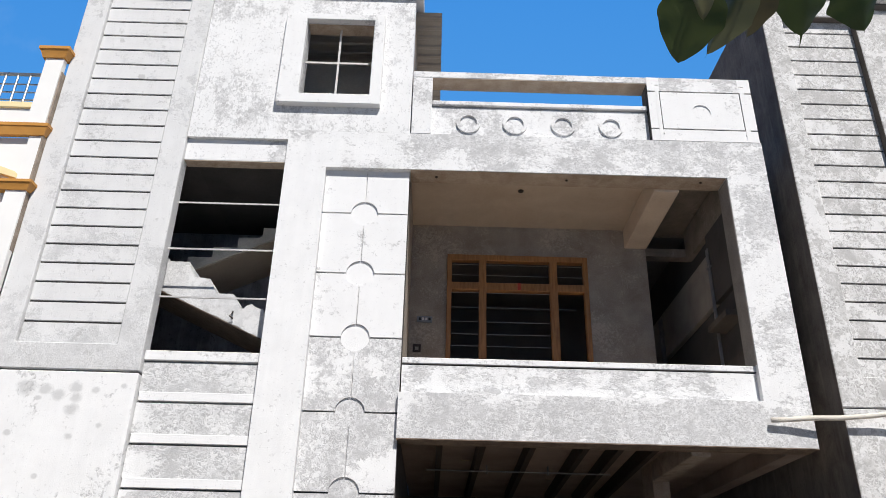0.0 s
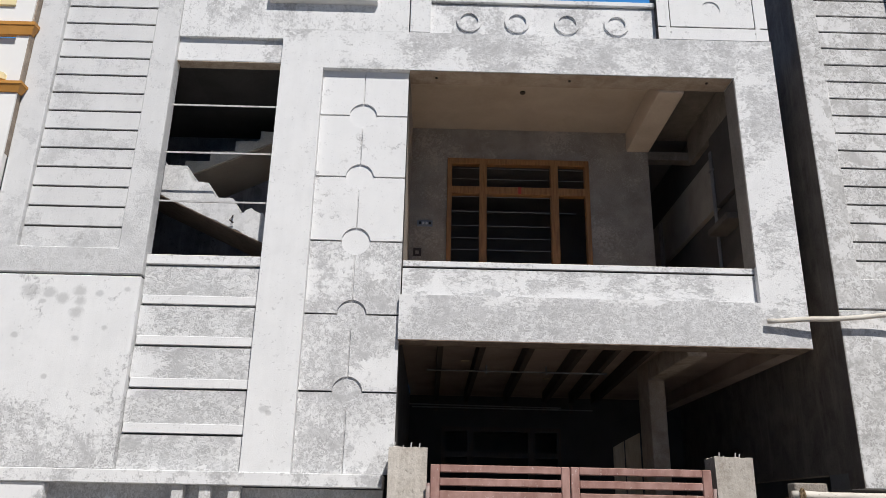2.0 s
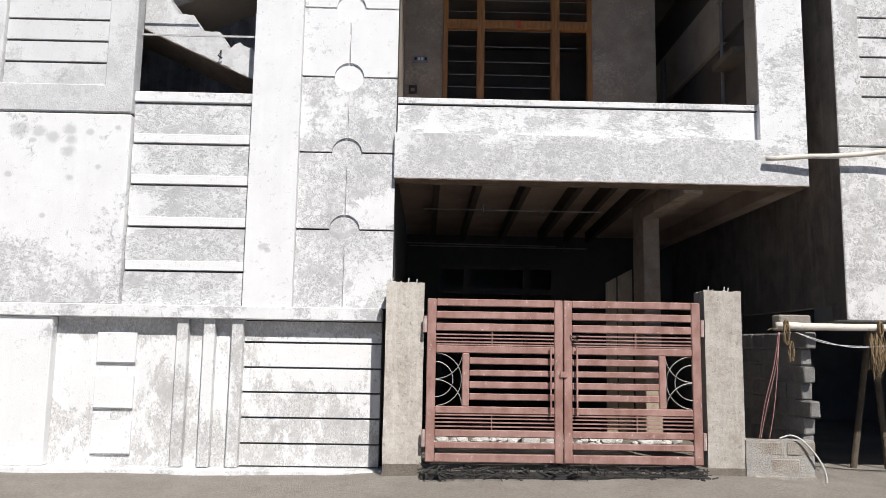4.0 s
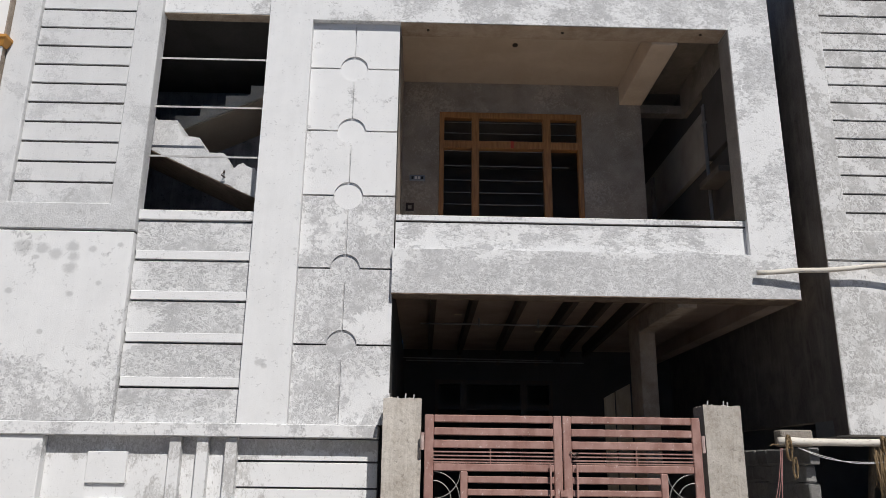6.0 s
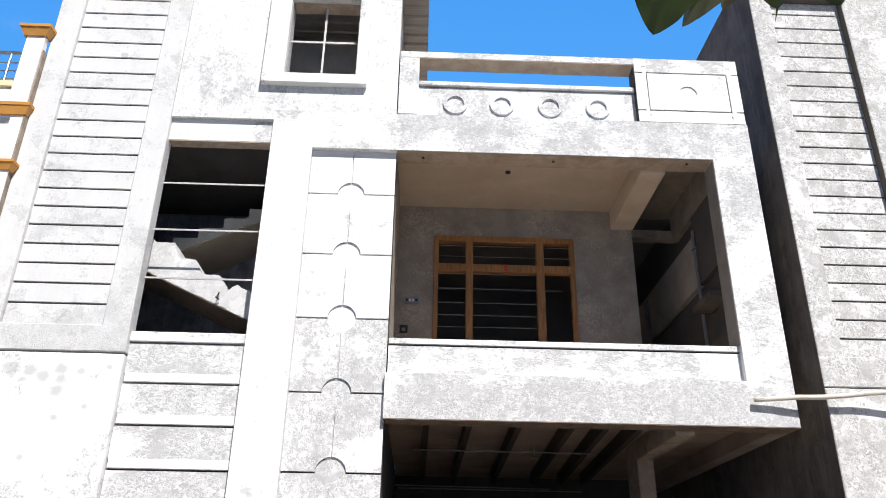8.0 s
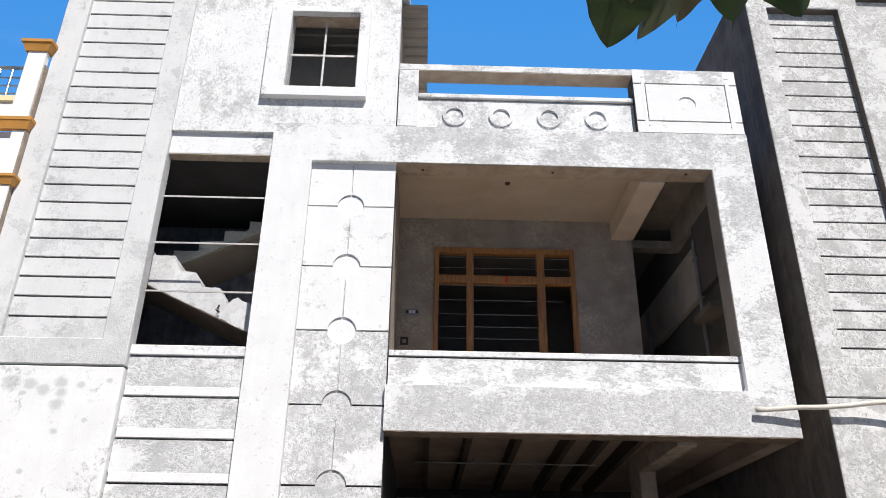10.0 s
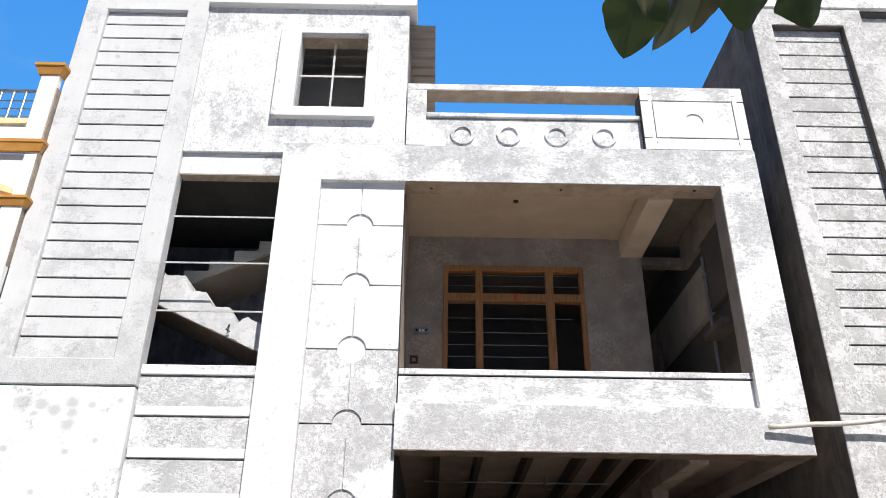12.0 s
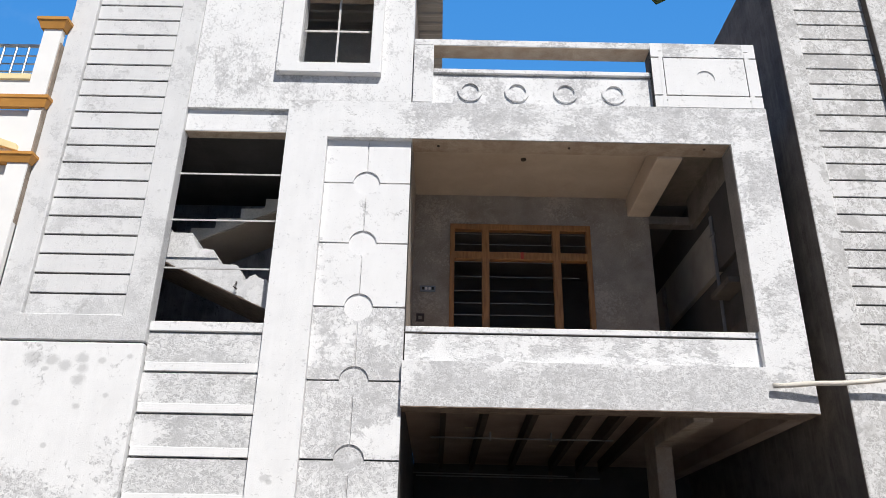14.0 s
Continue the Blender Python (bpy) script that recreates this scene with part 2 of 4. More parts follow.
# earth kept dark to limit light bounced up into the carport
DARK_EARTH = rough_stone("dark_brown_earth", (0.15, 0.125, 0.10), (0.27, 0.235, 0.195), 2.5, bump=0.8, dist=0.02)
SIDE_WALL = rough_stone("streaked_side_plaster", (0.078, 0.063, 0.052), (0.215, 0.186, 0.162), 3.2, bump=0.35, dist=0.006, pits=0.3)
BAND_WALL = rough_stone("grey_rough_cement", (0.20, 0.185, 0.17), (0.36, 0.335, 0.31), 2.4, bump=0.5, dist=0.008)
# darker brown concrete for the carport ceiling and slab edge
CARPORT = rough_stone("mottled_brown_concrete", (0.195, 0.15, 0.125), (0.375, 0.30, 0.25), 2.0, bump=0.3, dist=0.005)
# cement darkened to paint shade on reveals, cheek and ledge
SHADE_CEMENT = rough_stone("shade_dark_cement", (0.066, 0.056, 0.048), (0.14, 0.122, 0.106), 2.6, bump=0.35, dist=0.006)
SOFFIT = rough_stone("shuttered_concrete", (0.50, 0.395, 0.30), (0.67, 0.565, 0.455), 2.4, bump=0.25, dist=0.004)
PALE_CEMENT = rough_stone("pale_cement_floor", (0.50, 0.465, 0.41), (0.66, 0.625, 0.57), 3.0, bump=0.2, dist=0.004)
OLD_CONCRETE = rough_stone("stained_old_concrete", (0.13, 0.11, 0.09), (0.28, 0.245, 0.21), 3.4, bump=0.35, dist=0.006, bloom=0.45)
STAIR_WALL = rough_stone("damp_stained_stair_plaster", (0.13, 0.125, 0.132), (0.42, 0.41, 0.44), 4.2, bump=0.3, dist=0.005, pits=0.7)
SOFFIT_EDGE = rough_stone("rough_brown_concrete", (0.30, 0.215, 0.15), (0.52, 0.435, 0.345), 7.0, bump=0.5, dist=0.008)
# darker brown for the beam's underside and the stair soffit's painted shade
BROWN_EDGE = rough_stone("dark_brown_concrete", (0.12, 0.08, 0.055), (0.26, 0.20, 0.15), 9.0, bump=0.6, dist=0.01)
CONCRETE = rough_stone("cast_concrete", (0.34, 0.305, 0.265), (0.52, 0.48, 0.43), 7.0, bump=0.45, dist=0.008)
PILLAR = rough_stone("pitted_cast_concrete", (0.32, 0.28, 0.235), (0.53, 0.495, 0.45), 5.0, bump=0.35, dist=0.008, fine=35.0, pits=0.4)
BLOCK = rough_stone("cement_block", (0.19, 0.184, 0.176), (0.34, 0.33, 0.315), 11.0, bump=0.8, dist=0.012)
BLOCK_BROWN = rough_stone("earth_stained_block", (0.25, 0.20, 0.155), (0.47, 0.435, 0.385), 4.5, bump=0.8, dist=0.012)
MORTAR = rough_stone("mortar", (0.24, 0.235, 0.23), (0.33, 0.32, 0.31), 20.0, bump=0.8)
PALE_MORTAR = rough_stone("pale_mortar", (0.33, 0.31, 0.28), (0.50, 0.475, 0.44), 12.0, bump=0.8)
SOIL = rough_stone("dusty_ground", (0.285, 0.25, 0.21), (0.445, 0.405, 0.36), 1.7, bump=0.9, dist=0.03, fine=40.0)
RUBBLE = rough_stone("pale_rubble", (0.58, 0.56, 0.52), (0.78, 0.76, 0.72), 8.0, bump=0.9)
DEBRIS = rough_stone("gap_black_debris", (0.02, 0.02, 0.02), (0.09, 0.085, 0.08), 25.0, bump=1.0, dist=0.02)
MAROON = painted("maroon_primer", (0.265, 0.138, 0.112), (0.42, 0.256, 0.222), 0.55, 0.0, 9.0, (0.64, 0.54, 0.50), 0.61, (1.0, 1, 0.6))
IRON = painted("grey_iron", (0.45, 0.44, 0.43), (0.62, 0.61, 0.60), 0.45, 0.2, 20.0, (0.25, 0.17, 0.12), 0.68)
SCROLL = painted("dull_iron_rod", (0.26, 0.25, 0.235), (0.40, 0.385, 0.36), 0.5, 0.2, 20.0, (0.22, 0.15, 0.11), 0.66)
HINGE = painted("scuffed_hinge_paint", (0.42, 0.29, 0.26), (0.60, 0.50, 0.46), 0.5, 0.1, 20.0, (0.3, 0.15, 0.1), 0.64)
DARK_IRON = painted("dark_iron", (0.06, 0.045, 0.04), (0.10, 0.075, 0.065), 0.5, 0.5, 20.0, (0.2, 0.13, 0.1), 0.7)
STEEL = painted("brushed_steel", (0.34, 0.34, 0.35), (0.5, 0.5, 0.5), 0.35, 0.9, 10.0, (0.4, 0.4, 0.4), 0.8)
DARK_STEEL = painted("dull_steel", (0.20, 0.20, 0.20), (0.32, 0.32, 0.32), 0.5, 0.6, 10.0, (0.15, 0.1, 0.08), 0.7)
TEAK = painted("varnished_teak", (0.29, 0.125, 0.042), (0.46, 0.225, 0.082), 0.4, 0.0, 7.0, (0.22, 0.10, 0.04), 0.66, (6, 6, 0.6))
DARK_WOOD = painted("dark_wood", (0.03, 0.02, 0.014), (0.06, 0.042, 0.03), 0.7, 0.0, 8.0, (0.14, 0.1, 0.07), 0.7, (5, 0.6, 5))
BACK_WOOD = painted("brown_stained_wood", (0.045, 0.029, 0.02), (0.085, 0.056, 0.038), 0.5, 0.0, 8.0, (0.2, 0.14, 0.1), 0.7, (5, 5, 0.6))
PLY = painted("pale_plywood", (0.36, 0.28, 0.18), (0.48, 0.39, 0.27), 0.7, 0.0, 8.0, (0.25, 0.18, 0.1), 0.7, (3, 3, 0.6))
BAMBOO = painted("bleached_bamboo", (0.62, 0.565, 0.49), (0.78, 0.735, 0.66), 0.7, 0.0, 6.0, (0.22, 0.16, 0.11), 0.60, (0.6, 4, 4))
ROPE = painted("coir_rope", (0.20, 0.135, 0.07), (0.36, 0.26, 0.15), 0.95, 0.0, 60.0, (0.2, 0.13, 0.06), 0.68)
WIRE_RED = painted("faded_red_cable", (0.42, 0.19, 0.18), (0.55, 0.30, 0.28), 0.6)
RED = painted("red_paint", (0.45, 0.05, 0.03), (0.55, 0.08, 0.05), 0.5)
HOSE = painted("grey_hose", (0.50, 0.50, 0.50), (0.66, 0.66, 0.65), 0.45)
WHITE_PAINT = painted("white_wall_paint", (0.80, 0.79, 0.77), (0.84, 0.83, 0.81), 0.7, 0.0, 3.0, (0.7, 0.69, 0.66), 0.75)
OCHRE = painted("orange_ochre_paint", (0.50, 0.23, 0.045), (0.58, 0.28, 0.06), 0.6, 0.0, 5.0, (0.6, 0.4, 0.2), 0.75)
CREAM = painted("cream_yellow_paint", (0.80, 0.66, 0.36), (0.84, 0.71, 0.42), 0.65, 0.0, 5.0, (0.8, 0.7, 0.5), 0.78)
ZINC = painted("weathered_zinc_sheet", (0.22, 0.21, 0.20), (0.33, 0.32, 0.30), 0.5, 0.6, 5.0, (0.2, 0.15, 0.12), 0.7, (0.5, 1, 1))
PLASTIC = painted("grey_plastic_box", (0.22, 0.25, 0.30), (0.28, 0.31, 0.36), 0.4)
BLACK = painted("black_plastic", (0.015, 0.015, 0.015), (0.025, 0.025, 0.025), 0.5)


def leaf_material(name, one, two):
    m, nt, b, pos = start(name, 0.45)
    fac = ramp_of(nt, noise_of(nt, pos, 28, 5, 0.6), 0.3, 0.7)
    info = nt.nodes.new("ShaderNodeObjectInfo")
    a = mix_of(nt, info.outputs["Random"], one, two)
    col = mix_of(nt, math_of(nt, "MULTIPLY", fac, 0.6), a, two)
    nt.links.new(col, b.inputs["Base Color"])
    tr = nt.nodes.new("ShaderNodeBsdfTranslucent")
    nt.links.new(col, tr.inputs["Color"])
    sh = nt.nodes.new("ShaderNodeMixShader")
    sh.inputs[0].default_value = 0.22
    nt.links.new(b.outputs[0], sh.inputs[1])
    nt.links.new(tr.outputs[0], sh.inputs[2])
    nt.links.new(sh.outputs[0], nt.nodes["Material Output"].inputs["Surface"])
    bump_of(nt, b, fac, 0.2, 0.002)
    return m


GREEN_LEAF = leaf_material("green_leaf", (0.032, 0.062, 0.014), (0.058, 0.085, 0.024))
OLIVE_LEAF = leaf_material("olive_leaf", (0.095, 0.115, 0.055), (0.15, 0.155, 0.085))
BROWN_LEAF = leaf_material("browned_leaf", (0.085, 0.075, 0.038), (0.13, 0.115, 0.06))
BARK = rough_stone("tree_bark", (0.10, 0.075, 0.05), (0.19, 0.15, 0.11), 14.0, bump=0.9, dist=0.01)

# ---- builders ----


def thing(name, at, label, category, group="", kind=""):
    ob = new(name)
    ob.matrix_basis = Matrix.Translation(at)
    ob.empty_display_size = 0.1
    return tagged(ob, label, category, group, kind)


def finish(bm, edge=0.0):
    bmesh.ops.recalc_face_normals(bm, faces=bm.faces)
    if edge:
        sharp = [e for e in bm.edges if len(e.link_faces) == 2 and e.calc_face_angle(0) > 0.9]
        bmesh.ops.bevel(bm, geom=sharp, offset=edge, segments=1, affect="EDGES", clamp_overlap=True)


def mesh_of(name, bm, material, edge=0.0, smooth=False):
    finish(bm, edge)
    me = bpy.data.meshes.new(name)
    bm.to_mesh(me)
    bm.free()
    me.materials.append(material)
    if smooth:
        me.shade_smooth()
    return me


def part(name, bm, material, parent, label="", edge=0.0, smooth=False):
    ob = new(name, mesh_of(name, bm, material, edge, smooth))
    if parent:
        ob.parent = parent
        if parent.parent is None:
            ob.matrix_parent_inverse = parent.matrix_basis.inverted()
    if label:
        tagged(ob, label)
    return ob


def piece(name, me, at, parent, turn=None):
    ob = new(name, me)
    ob.parent = parent
    if parent.parent is None:
        ob.matrix_parent_inverse = parent.matrix_basis.inverted()
    ob.matrix_basis = Matrix.Translation(at) @ (turn or Matrix())
    return ob


def box(x0, x1, y0, y1, z0, z1, bm=None):
    bm = bm or bmesh.new()
    v = [bm.verts.new(p) for p in ((x0, y0, z0), (x1, y0, z0), (x1, y1, z0), (x0, y1, z0), (x0, y0, z1), (x1, y0, z1), (x1, y1, z1), (x0, y1, z1))]
    for f in ((3, 2, 1, 0), (4, 5, 6, 7), (0, 1, 5, 4), (1, 2, 6, 5), (2, 3, 7, 6), (3, 0, 4, 7)):
        bm.faces.new([v[k] for k in f])
    return bm


def wall(xs, zs, holes, y0, y1):
    """A wall in the x-z plane cut at xs and zs; holes: cells (i, j) left open."""
    bm = bmesh.new()
    seen = {}

    def vert(i, j, k):
        if (i, j, k) not in seen:
            seen[i, j, k] = bm.verts.new((xs[i], (y0, y1)[k], zs[j]))
        return seen[i, j, k]

    nx, nz = len(xs) - 1, len(zs) - 1
    solid = {(i, j) for i in range(nx) for j in range(nz)} - set(holes)
    for i, j in solid:
        a, b = i + 1, j + 1
        bm.faces.new([vert(i, j, 0), vert(a, j, 0), vert(a, b, 0), vert(i, b, 0)])
        bm.faces.new([vert(i, j, 1), vert(i, b, 1), vert(a, b, 1), vert(a, j, 1)])
        for di, dj, p, q in ((-1, 0, (i, j), (i, b)), (1, 0, (a, b), (a, j)), (0, -1, (a, j), (i, j)), (0, 1, (i, b), (a, b))):
            if (i + di, j + dj) not in solid:
                bm.faces.new([vert(*p, 0), vert(*q, 0), vert(*q, 1), vert(*p, 1)])
    return bm


def prism(points, y0, y1, bm=None):
    """An outline in x-z, drawn out from y0 to y1."""
    bm = bm or bmesh.new()
    a = [bm.verts.new((x, y0, z)) for x, z in points]
    b = [bm.verts.new((x, y1, z)) for x, z in points]
    bm.faces.new(a)
    bm.faces.new(b[::-1])
    for k in range(len(points)):
        n = (k + 1) % len(points)
        bm.faces.new((a[k], b[k], b[n], a[n]))
    return bm


def tube(points, radius, sides=6, bm=None, taper=1.0):
    """A round bar along points."""
    bm = bm or bmesh.new()
    pts = [Vector(p) for p in points]
    rings = []
    for k, p in enumerate(pts):
        d = (pts[min(k + 1, len(pts) - 1)] - pts[max(k - 1, 0)]).normalized()
        side = d.cross(Vector((0, 0, 1)) if abs(d.z) < 0.95 else Vector((1, 0, 0))).normalized()
        up = side.cross(d)
        r = radius * (1 + (taper - 1) * k / (len(pts) - 1))
        rings.append([bm.verts.new(p + r * (math.cos(2 * math.pi * s / sides) * side + math.sin(2 * math.pi * s / sides) * up)) for s in range(sides)])
    for r0, r1 in zip(rings, rings[1:]):
        for s in range(sides):
            n = (s + 1) % sides
            bm.faces.new((r0[s], r0[n], r1[n], r1[s]))
    bm.faces.new(rings[0][::-1])
    bm.faces.new(rings[-1])
    return bm


def arc(cx, cz, r, a0, a1, n):
    return [(cx + r * math.cos(radians(a0 + (a1 - a0) * k / n)), cz + r * math.sin(radians(a0 + (a1 - a0) * k / n))) for k in range(n + 1)]


def ragged(x0, x1, y0, y1, z0, z1, deep=0.010, step=0.05, seed=0.0):
    """A bare concrete underside whose edges are chipped and uneven."""
    bm = bmesh.new()
    n = max(2, int((x1 - x0) / step))
    rows = []
    for k in range(n + 1):
        x = x0 + (x1 - x0) * k / n
        row = [bm.verts.new((x, y0, z1)), bm.verts.new((x, y1, z1))]
        for f in (1.0, 0.66, 0.33, 0.0):
            d = noise.noise((x * 9, f * 5, seed)) + 0.5 * noise.noise((x * 31, f * 9, seed + 3))
            row.append(bm.verts.new((x, y0 + (y1 - y0) * f, z0 - deep * max(-0.5, d) * (1.0 if f in (0.0, 0.33) else 0.5))))
        rows.append(row)
    for a, b in zip(rows, rows[1:]):
        for k in range(6):
            m = (k + 1) % 6
            bm.faces.new((a[k], a[m], b[m], b[k]))
    bm.faces.new(rows[0])
    bm.faces.new(rows[-1][::-1])
    return bm


def rough_up(bm, cut, amount, seed=0):
    """Breaks up straight edges of a cast or broken thing."""
    bmesh.ops.subdivide_edges(bm, edges=bm.edges, cuts=cut, use_grid_fill=True)
    for v in bm.verts:
        v.co += amount * noise.noise_vector(v.co * 14 + Vector((seed, 0, 0)))
    return bm


# ---- ground ----


def ground_sheet():
    """One sheet from the house's foot, down over the verge to the road, and out to the horizon."""
    bm = bmesh.new()
    xs = [-600, -120, -30] + [-9 + 0.3 * k for k in range(61)] + [30, 120, 600]
    ys = [-600, -120, -30] + [-12 + 0.3 * k for k in range(40)] + [0.02, 6, 30, 120, 600]

    def level(x, y):
        u = min(1, max(0, (y + 4.6) / 4.1))
        z = -0.56 + 0.42 * u * u * (3 - 2 * u) + 0.09 * max(0, 1 - abs((x - 1.7) / 2.6) ** 4) * min(1, max(0, (y + 2.6) / 2.0))
        if abs(x) < 9.5 and -12.5 < y < 0.03:
            z += 0.03 * noise.noise((x * 1.3, y * 1.3, 0.3)) + 0.012 * noise.noise((x * 5, y * 5, 2.0))
        return z

    rows = [[bm.verts.new((x, y, level(x, y))) for x in xs] for y in ys]
    for a, b in zip(rows, rows[1:]):
        for k in range(len(xs) - 1):
            bm.faces.new((a[k], a[k + 1], b[k + 1], b[k]))
    return bm


tagged(part("ground", ground_sheet(), SOIL, None, smooth=True), "dusty brown earth road with a verge rising to the house", "ground", kind="structure")



def sky_backdrop():
    bm = bmesh.new()
    v = [bm.verts.new(p) for p in ((-2200, 900, -60), (2200, 900, -60), (2200, 900, 2400), (-2200, 900, 2400))]
    bm.faces.new(v[::-1])
    m, nt, b, pos = start("clear_sky", 1.0)
    sep = nt.nodes.new("ShaderNodeSeparateXYZ")
    nt.links.new(pos, sep.inputs[0])
    col = mix_of(nt, ramp_of(nt, sep.outputs["Z"], 550.0, 1050.0), (0.082, 0.335, 0.80), (0.045, 0.262, 0.74))
    wisp = ramp_of(nt, noise_of(nt, pos, 0.004, 5, 0.6, 0.5), 0.55, 0.9)
    col = mix_of(nt, math_of(nt, "MULTIPLY", wisp, 0.15), col, (0.55, 0.7, 0.9))
    b.inputs["Base Color"].default_value = (0, 0, 0, 1)
    b.inputs["Specular IOR Level"].default_value = 0.0
    nt.links.new(col, b.inputs["Emission Color"])
    b.inputs["Emission Strength"].default_value = 1.0
    return part("backdrop", bm, m, None)


tagged(sky_backdrop(), "clear deep blue sky beyond the houses", "sky", kind="structure")

# plain unseen wall, added across the road to hold back low sky light
tagged(part("wall_sky_block", box(-16, 16, -17.5, -15.0, -0.80, 6.4), WHITE_PAINT, None), "plain wall added unseen across the road to block low sky", "wall", kind="structure")

# ---- the house ----
house = thing("house", (0, 1.5, 0), "two-storey house under construction, cement plaster facade with patchy whitewash", "house")

# striped stair tower
tower = part("tower_wall", wall([-4.553, -4.265, -3.228, -2.947], [3.324, 3.605, 8.33, 9.25], [(1, 1)], -0.015, 0.17), WASH_GREY, house, "grey-white plastered frame round a recess of horizontal bands", 0.01)
# groove shade between the bands is painted by this dark back
part("recess_back", box(-4.265, -3.228, 0.060, 0.1695, 3.605, 8.33), SHADE_DARK, house)
strip_top = [3.605] + [3.846 + 0.2252 * k for k in range(20)] + [8.329]
band_full = mesh_of("plaster_band", box(-0.5185, 0.5185, -0.02, 0.06, -0.1016, 0.1016), WASH_GREY, 0.004)
for z0, z1 in zip(strip_top, strip_top[1:]):
    if abs(z1 - z0 - 0.2252) < 0.01:
        piece("plaster_band", band_full, (-3.7465, 0.0645, (z0 + z1) / 2), tower)
    else:
        part("plaster_band", box(-4.265, -3.228, 0.0445, 0.1245, z0 + 0.011, z1 - 0.011), WASH_GREY, tower, edge=0.004)
# dark filler paints the shadow line of the seam
part("tower_seam", box(-4.553, -2.952, 0.035, 0.30, 3.3085, 3.323), SHADE_DARK, house)
part("plain_wall", box(-4.553, -2.952, 0.0, 0.30, 1.4325, 3.308), WASH_DAMP, house, "white plain plastered wall with grey damp spots", 0.006)

# stair strip
part("stair_lintel", box(-2.947, -1.767, 0.05, 0.20, 5.873, 6.160), WASH, house, "plastered lintel over the stair opening", 0.006)
part("stair_sill", box(-2.947, -1.767, 0.050, 0.20, 3.4625, 3.567), WASH_LOW, house, "white plastered sill", 0.006)
# dark backing shows as painted shade in the grooves under the ledges
strip = part("strip_wall", box(-2.947, -1.767, 0.145, 0.20, 1.4325, 3.462), SHADE_DARK, house, "worn grey-white plaster between level ledges over narrow grooves")
ledge_z = [1.4325, 1.775, 2.208, 2.629, 3.046]
for k, z in enumerate(ledge_z):
    top = ledge_z[k + 1] - 0.020 if k < 4 else 3.446
    part("plaster_field", box(-2.946, -1.7675, 0.076, 0.1449, z + (0.0905 if k else 0.0), top), WASH_RIB, strip)
    if k:
        part("ledge", box(-2.934, -1.7675, 0.062, 0.1449, z, z + 0.090), WASH_CLEAN, strip, edge=0.004)
part("lintel_soffit", box(-2.942, -1.77, 0.055, 0.195, 5.865, 5.8725), SOFFIT_EDGE, house, "bare brown concrete underside")
for z in (5.346, 4.764, 4.190):
    part("grille_rod", box(-2.947, -1.767, 0.118, 0.130, z - 0.009, z + 0.009), IRON, house, "thin grey iron rod")

# upper wall with the window
part("upper_wall", wall([-2.942, -1.767, -1.700, -0.854, -0.349], [6.161, 6.291, 6.773, 7.917, 8.405], [(2, 2), (1, 0), (2, 0), (3, 0)], 0.0, 0.20), WASH_WALL, house, "whitewashed wall flecked with grey")
part("roof_edge", box(-2.942, -0.25, -0.09, 0.55, 8.405, 8.545), WASH_BRIGHT, house, "projecting plastered roof edge", 0.01)
part("attic_wall", box(-2.942, -0.335, 0.02, 0.16, 8.545, 9.2), WASH_WALL, house)
part("upper_side_wall", box(-0.49, -0.349, 0.201, 2.5, 6.281, 8.328), BARE, house)
part("stair_head_wall", box(-2.9, -0.491, 1.22, 1.32, 6.281, 8.328), PALE_CEMENT, house, "bare cement wall of the stair head")
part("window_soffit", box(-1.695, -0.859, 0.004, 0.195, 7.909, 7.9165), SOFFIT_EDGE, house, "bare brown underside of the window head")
window = part("window", wall([-1.962, -1.700, -0.854, -0.718], [6.630, 6.773, 7.917, 8.014], [(1, 1)], -0.09, -0.001), WASH_BRIGHT, house, "thick plastered window surround without a sash", 0.008)
part("window_bar", box(-1.700, -0.900, 0.095, 0.110, 7.367, 7.392), IRON, window, "grey iron window bar")
part("window_bar", box(-1.301, -1.276, 0.0955, 0.1095, 6.773, 7.9085), IRON, window, "grey iron window bar")


def corrugated(x0, x1, y0, y1, z, pitch=0.19, deep=0.016):
    """Sheet roof: ridges run in x."""
    bm = bmesh.new()
    rows = []
    n = int((y1 - y0) / (pitch / 8))
    for k in range(n + 1):
        y = y0 + (y1 - y0) * k / n
        w = (y - y0) % pitch / pitch
        dz = deep * (min(1, max(0, (abs(w - 0.5) - 0.12) / 0.1)))
        rows.append([bm.verts.new((x, y, z + dz + s)) for x in (x0, x1) for s in (0, 0.004)])
    for a, b in zip(rows, rows[1:]):
        bm.faces.new((a[0], a[2], b[2], b[0]))
        bm.faces.new((a[1], b[1], b[3], a[3]))
        bm.faces.new((a[0], b[0], b[1], a[1]))
        bm.faces.new((a[2], a[3], b[3], b[2]))
    return bm


part("sheet_roof", corrugated(-2.9, -0.010, 0.205, 2.25, 8.330), ZINC, house, "weathered grey corrugated sheet roof seen from below")
part("terrace_slab", box(-2.942, 3.785, 0.30, 6.3, 6.10, 6.28), SOFFIT, house)

# balcony frame: pillar, beam, post and edge beam are one rendered sheet
FX, FZ = [-1.767, -1.292, -0.337, 3.328, 3.799], [1.4325, 2.727, 3.185, 5.797, 6.161, 6.29]
gone = [(1, 0), (2, 0), (3, 0), (1, 1), (1, 2), (2, 2)]
part("balcony_frame", wall(FX, FZ, gone, 0.0, 0.29), WASH_MAIN, house, "whitewashed balcony frame, grey wear in streaks")
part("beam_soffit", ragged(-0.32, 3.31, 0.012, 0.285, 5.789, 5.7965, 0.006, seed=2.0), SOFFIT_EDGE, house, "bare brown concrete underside")
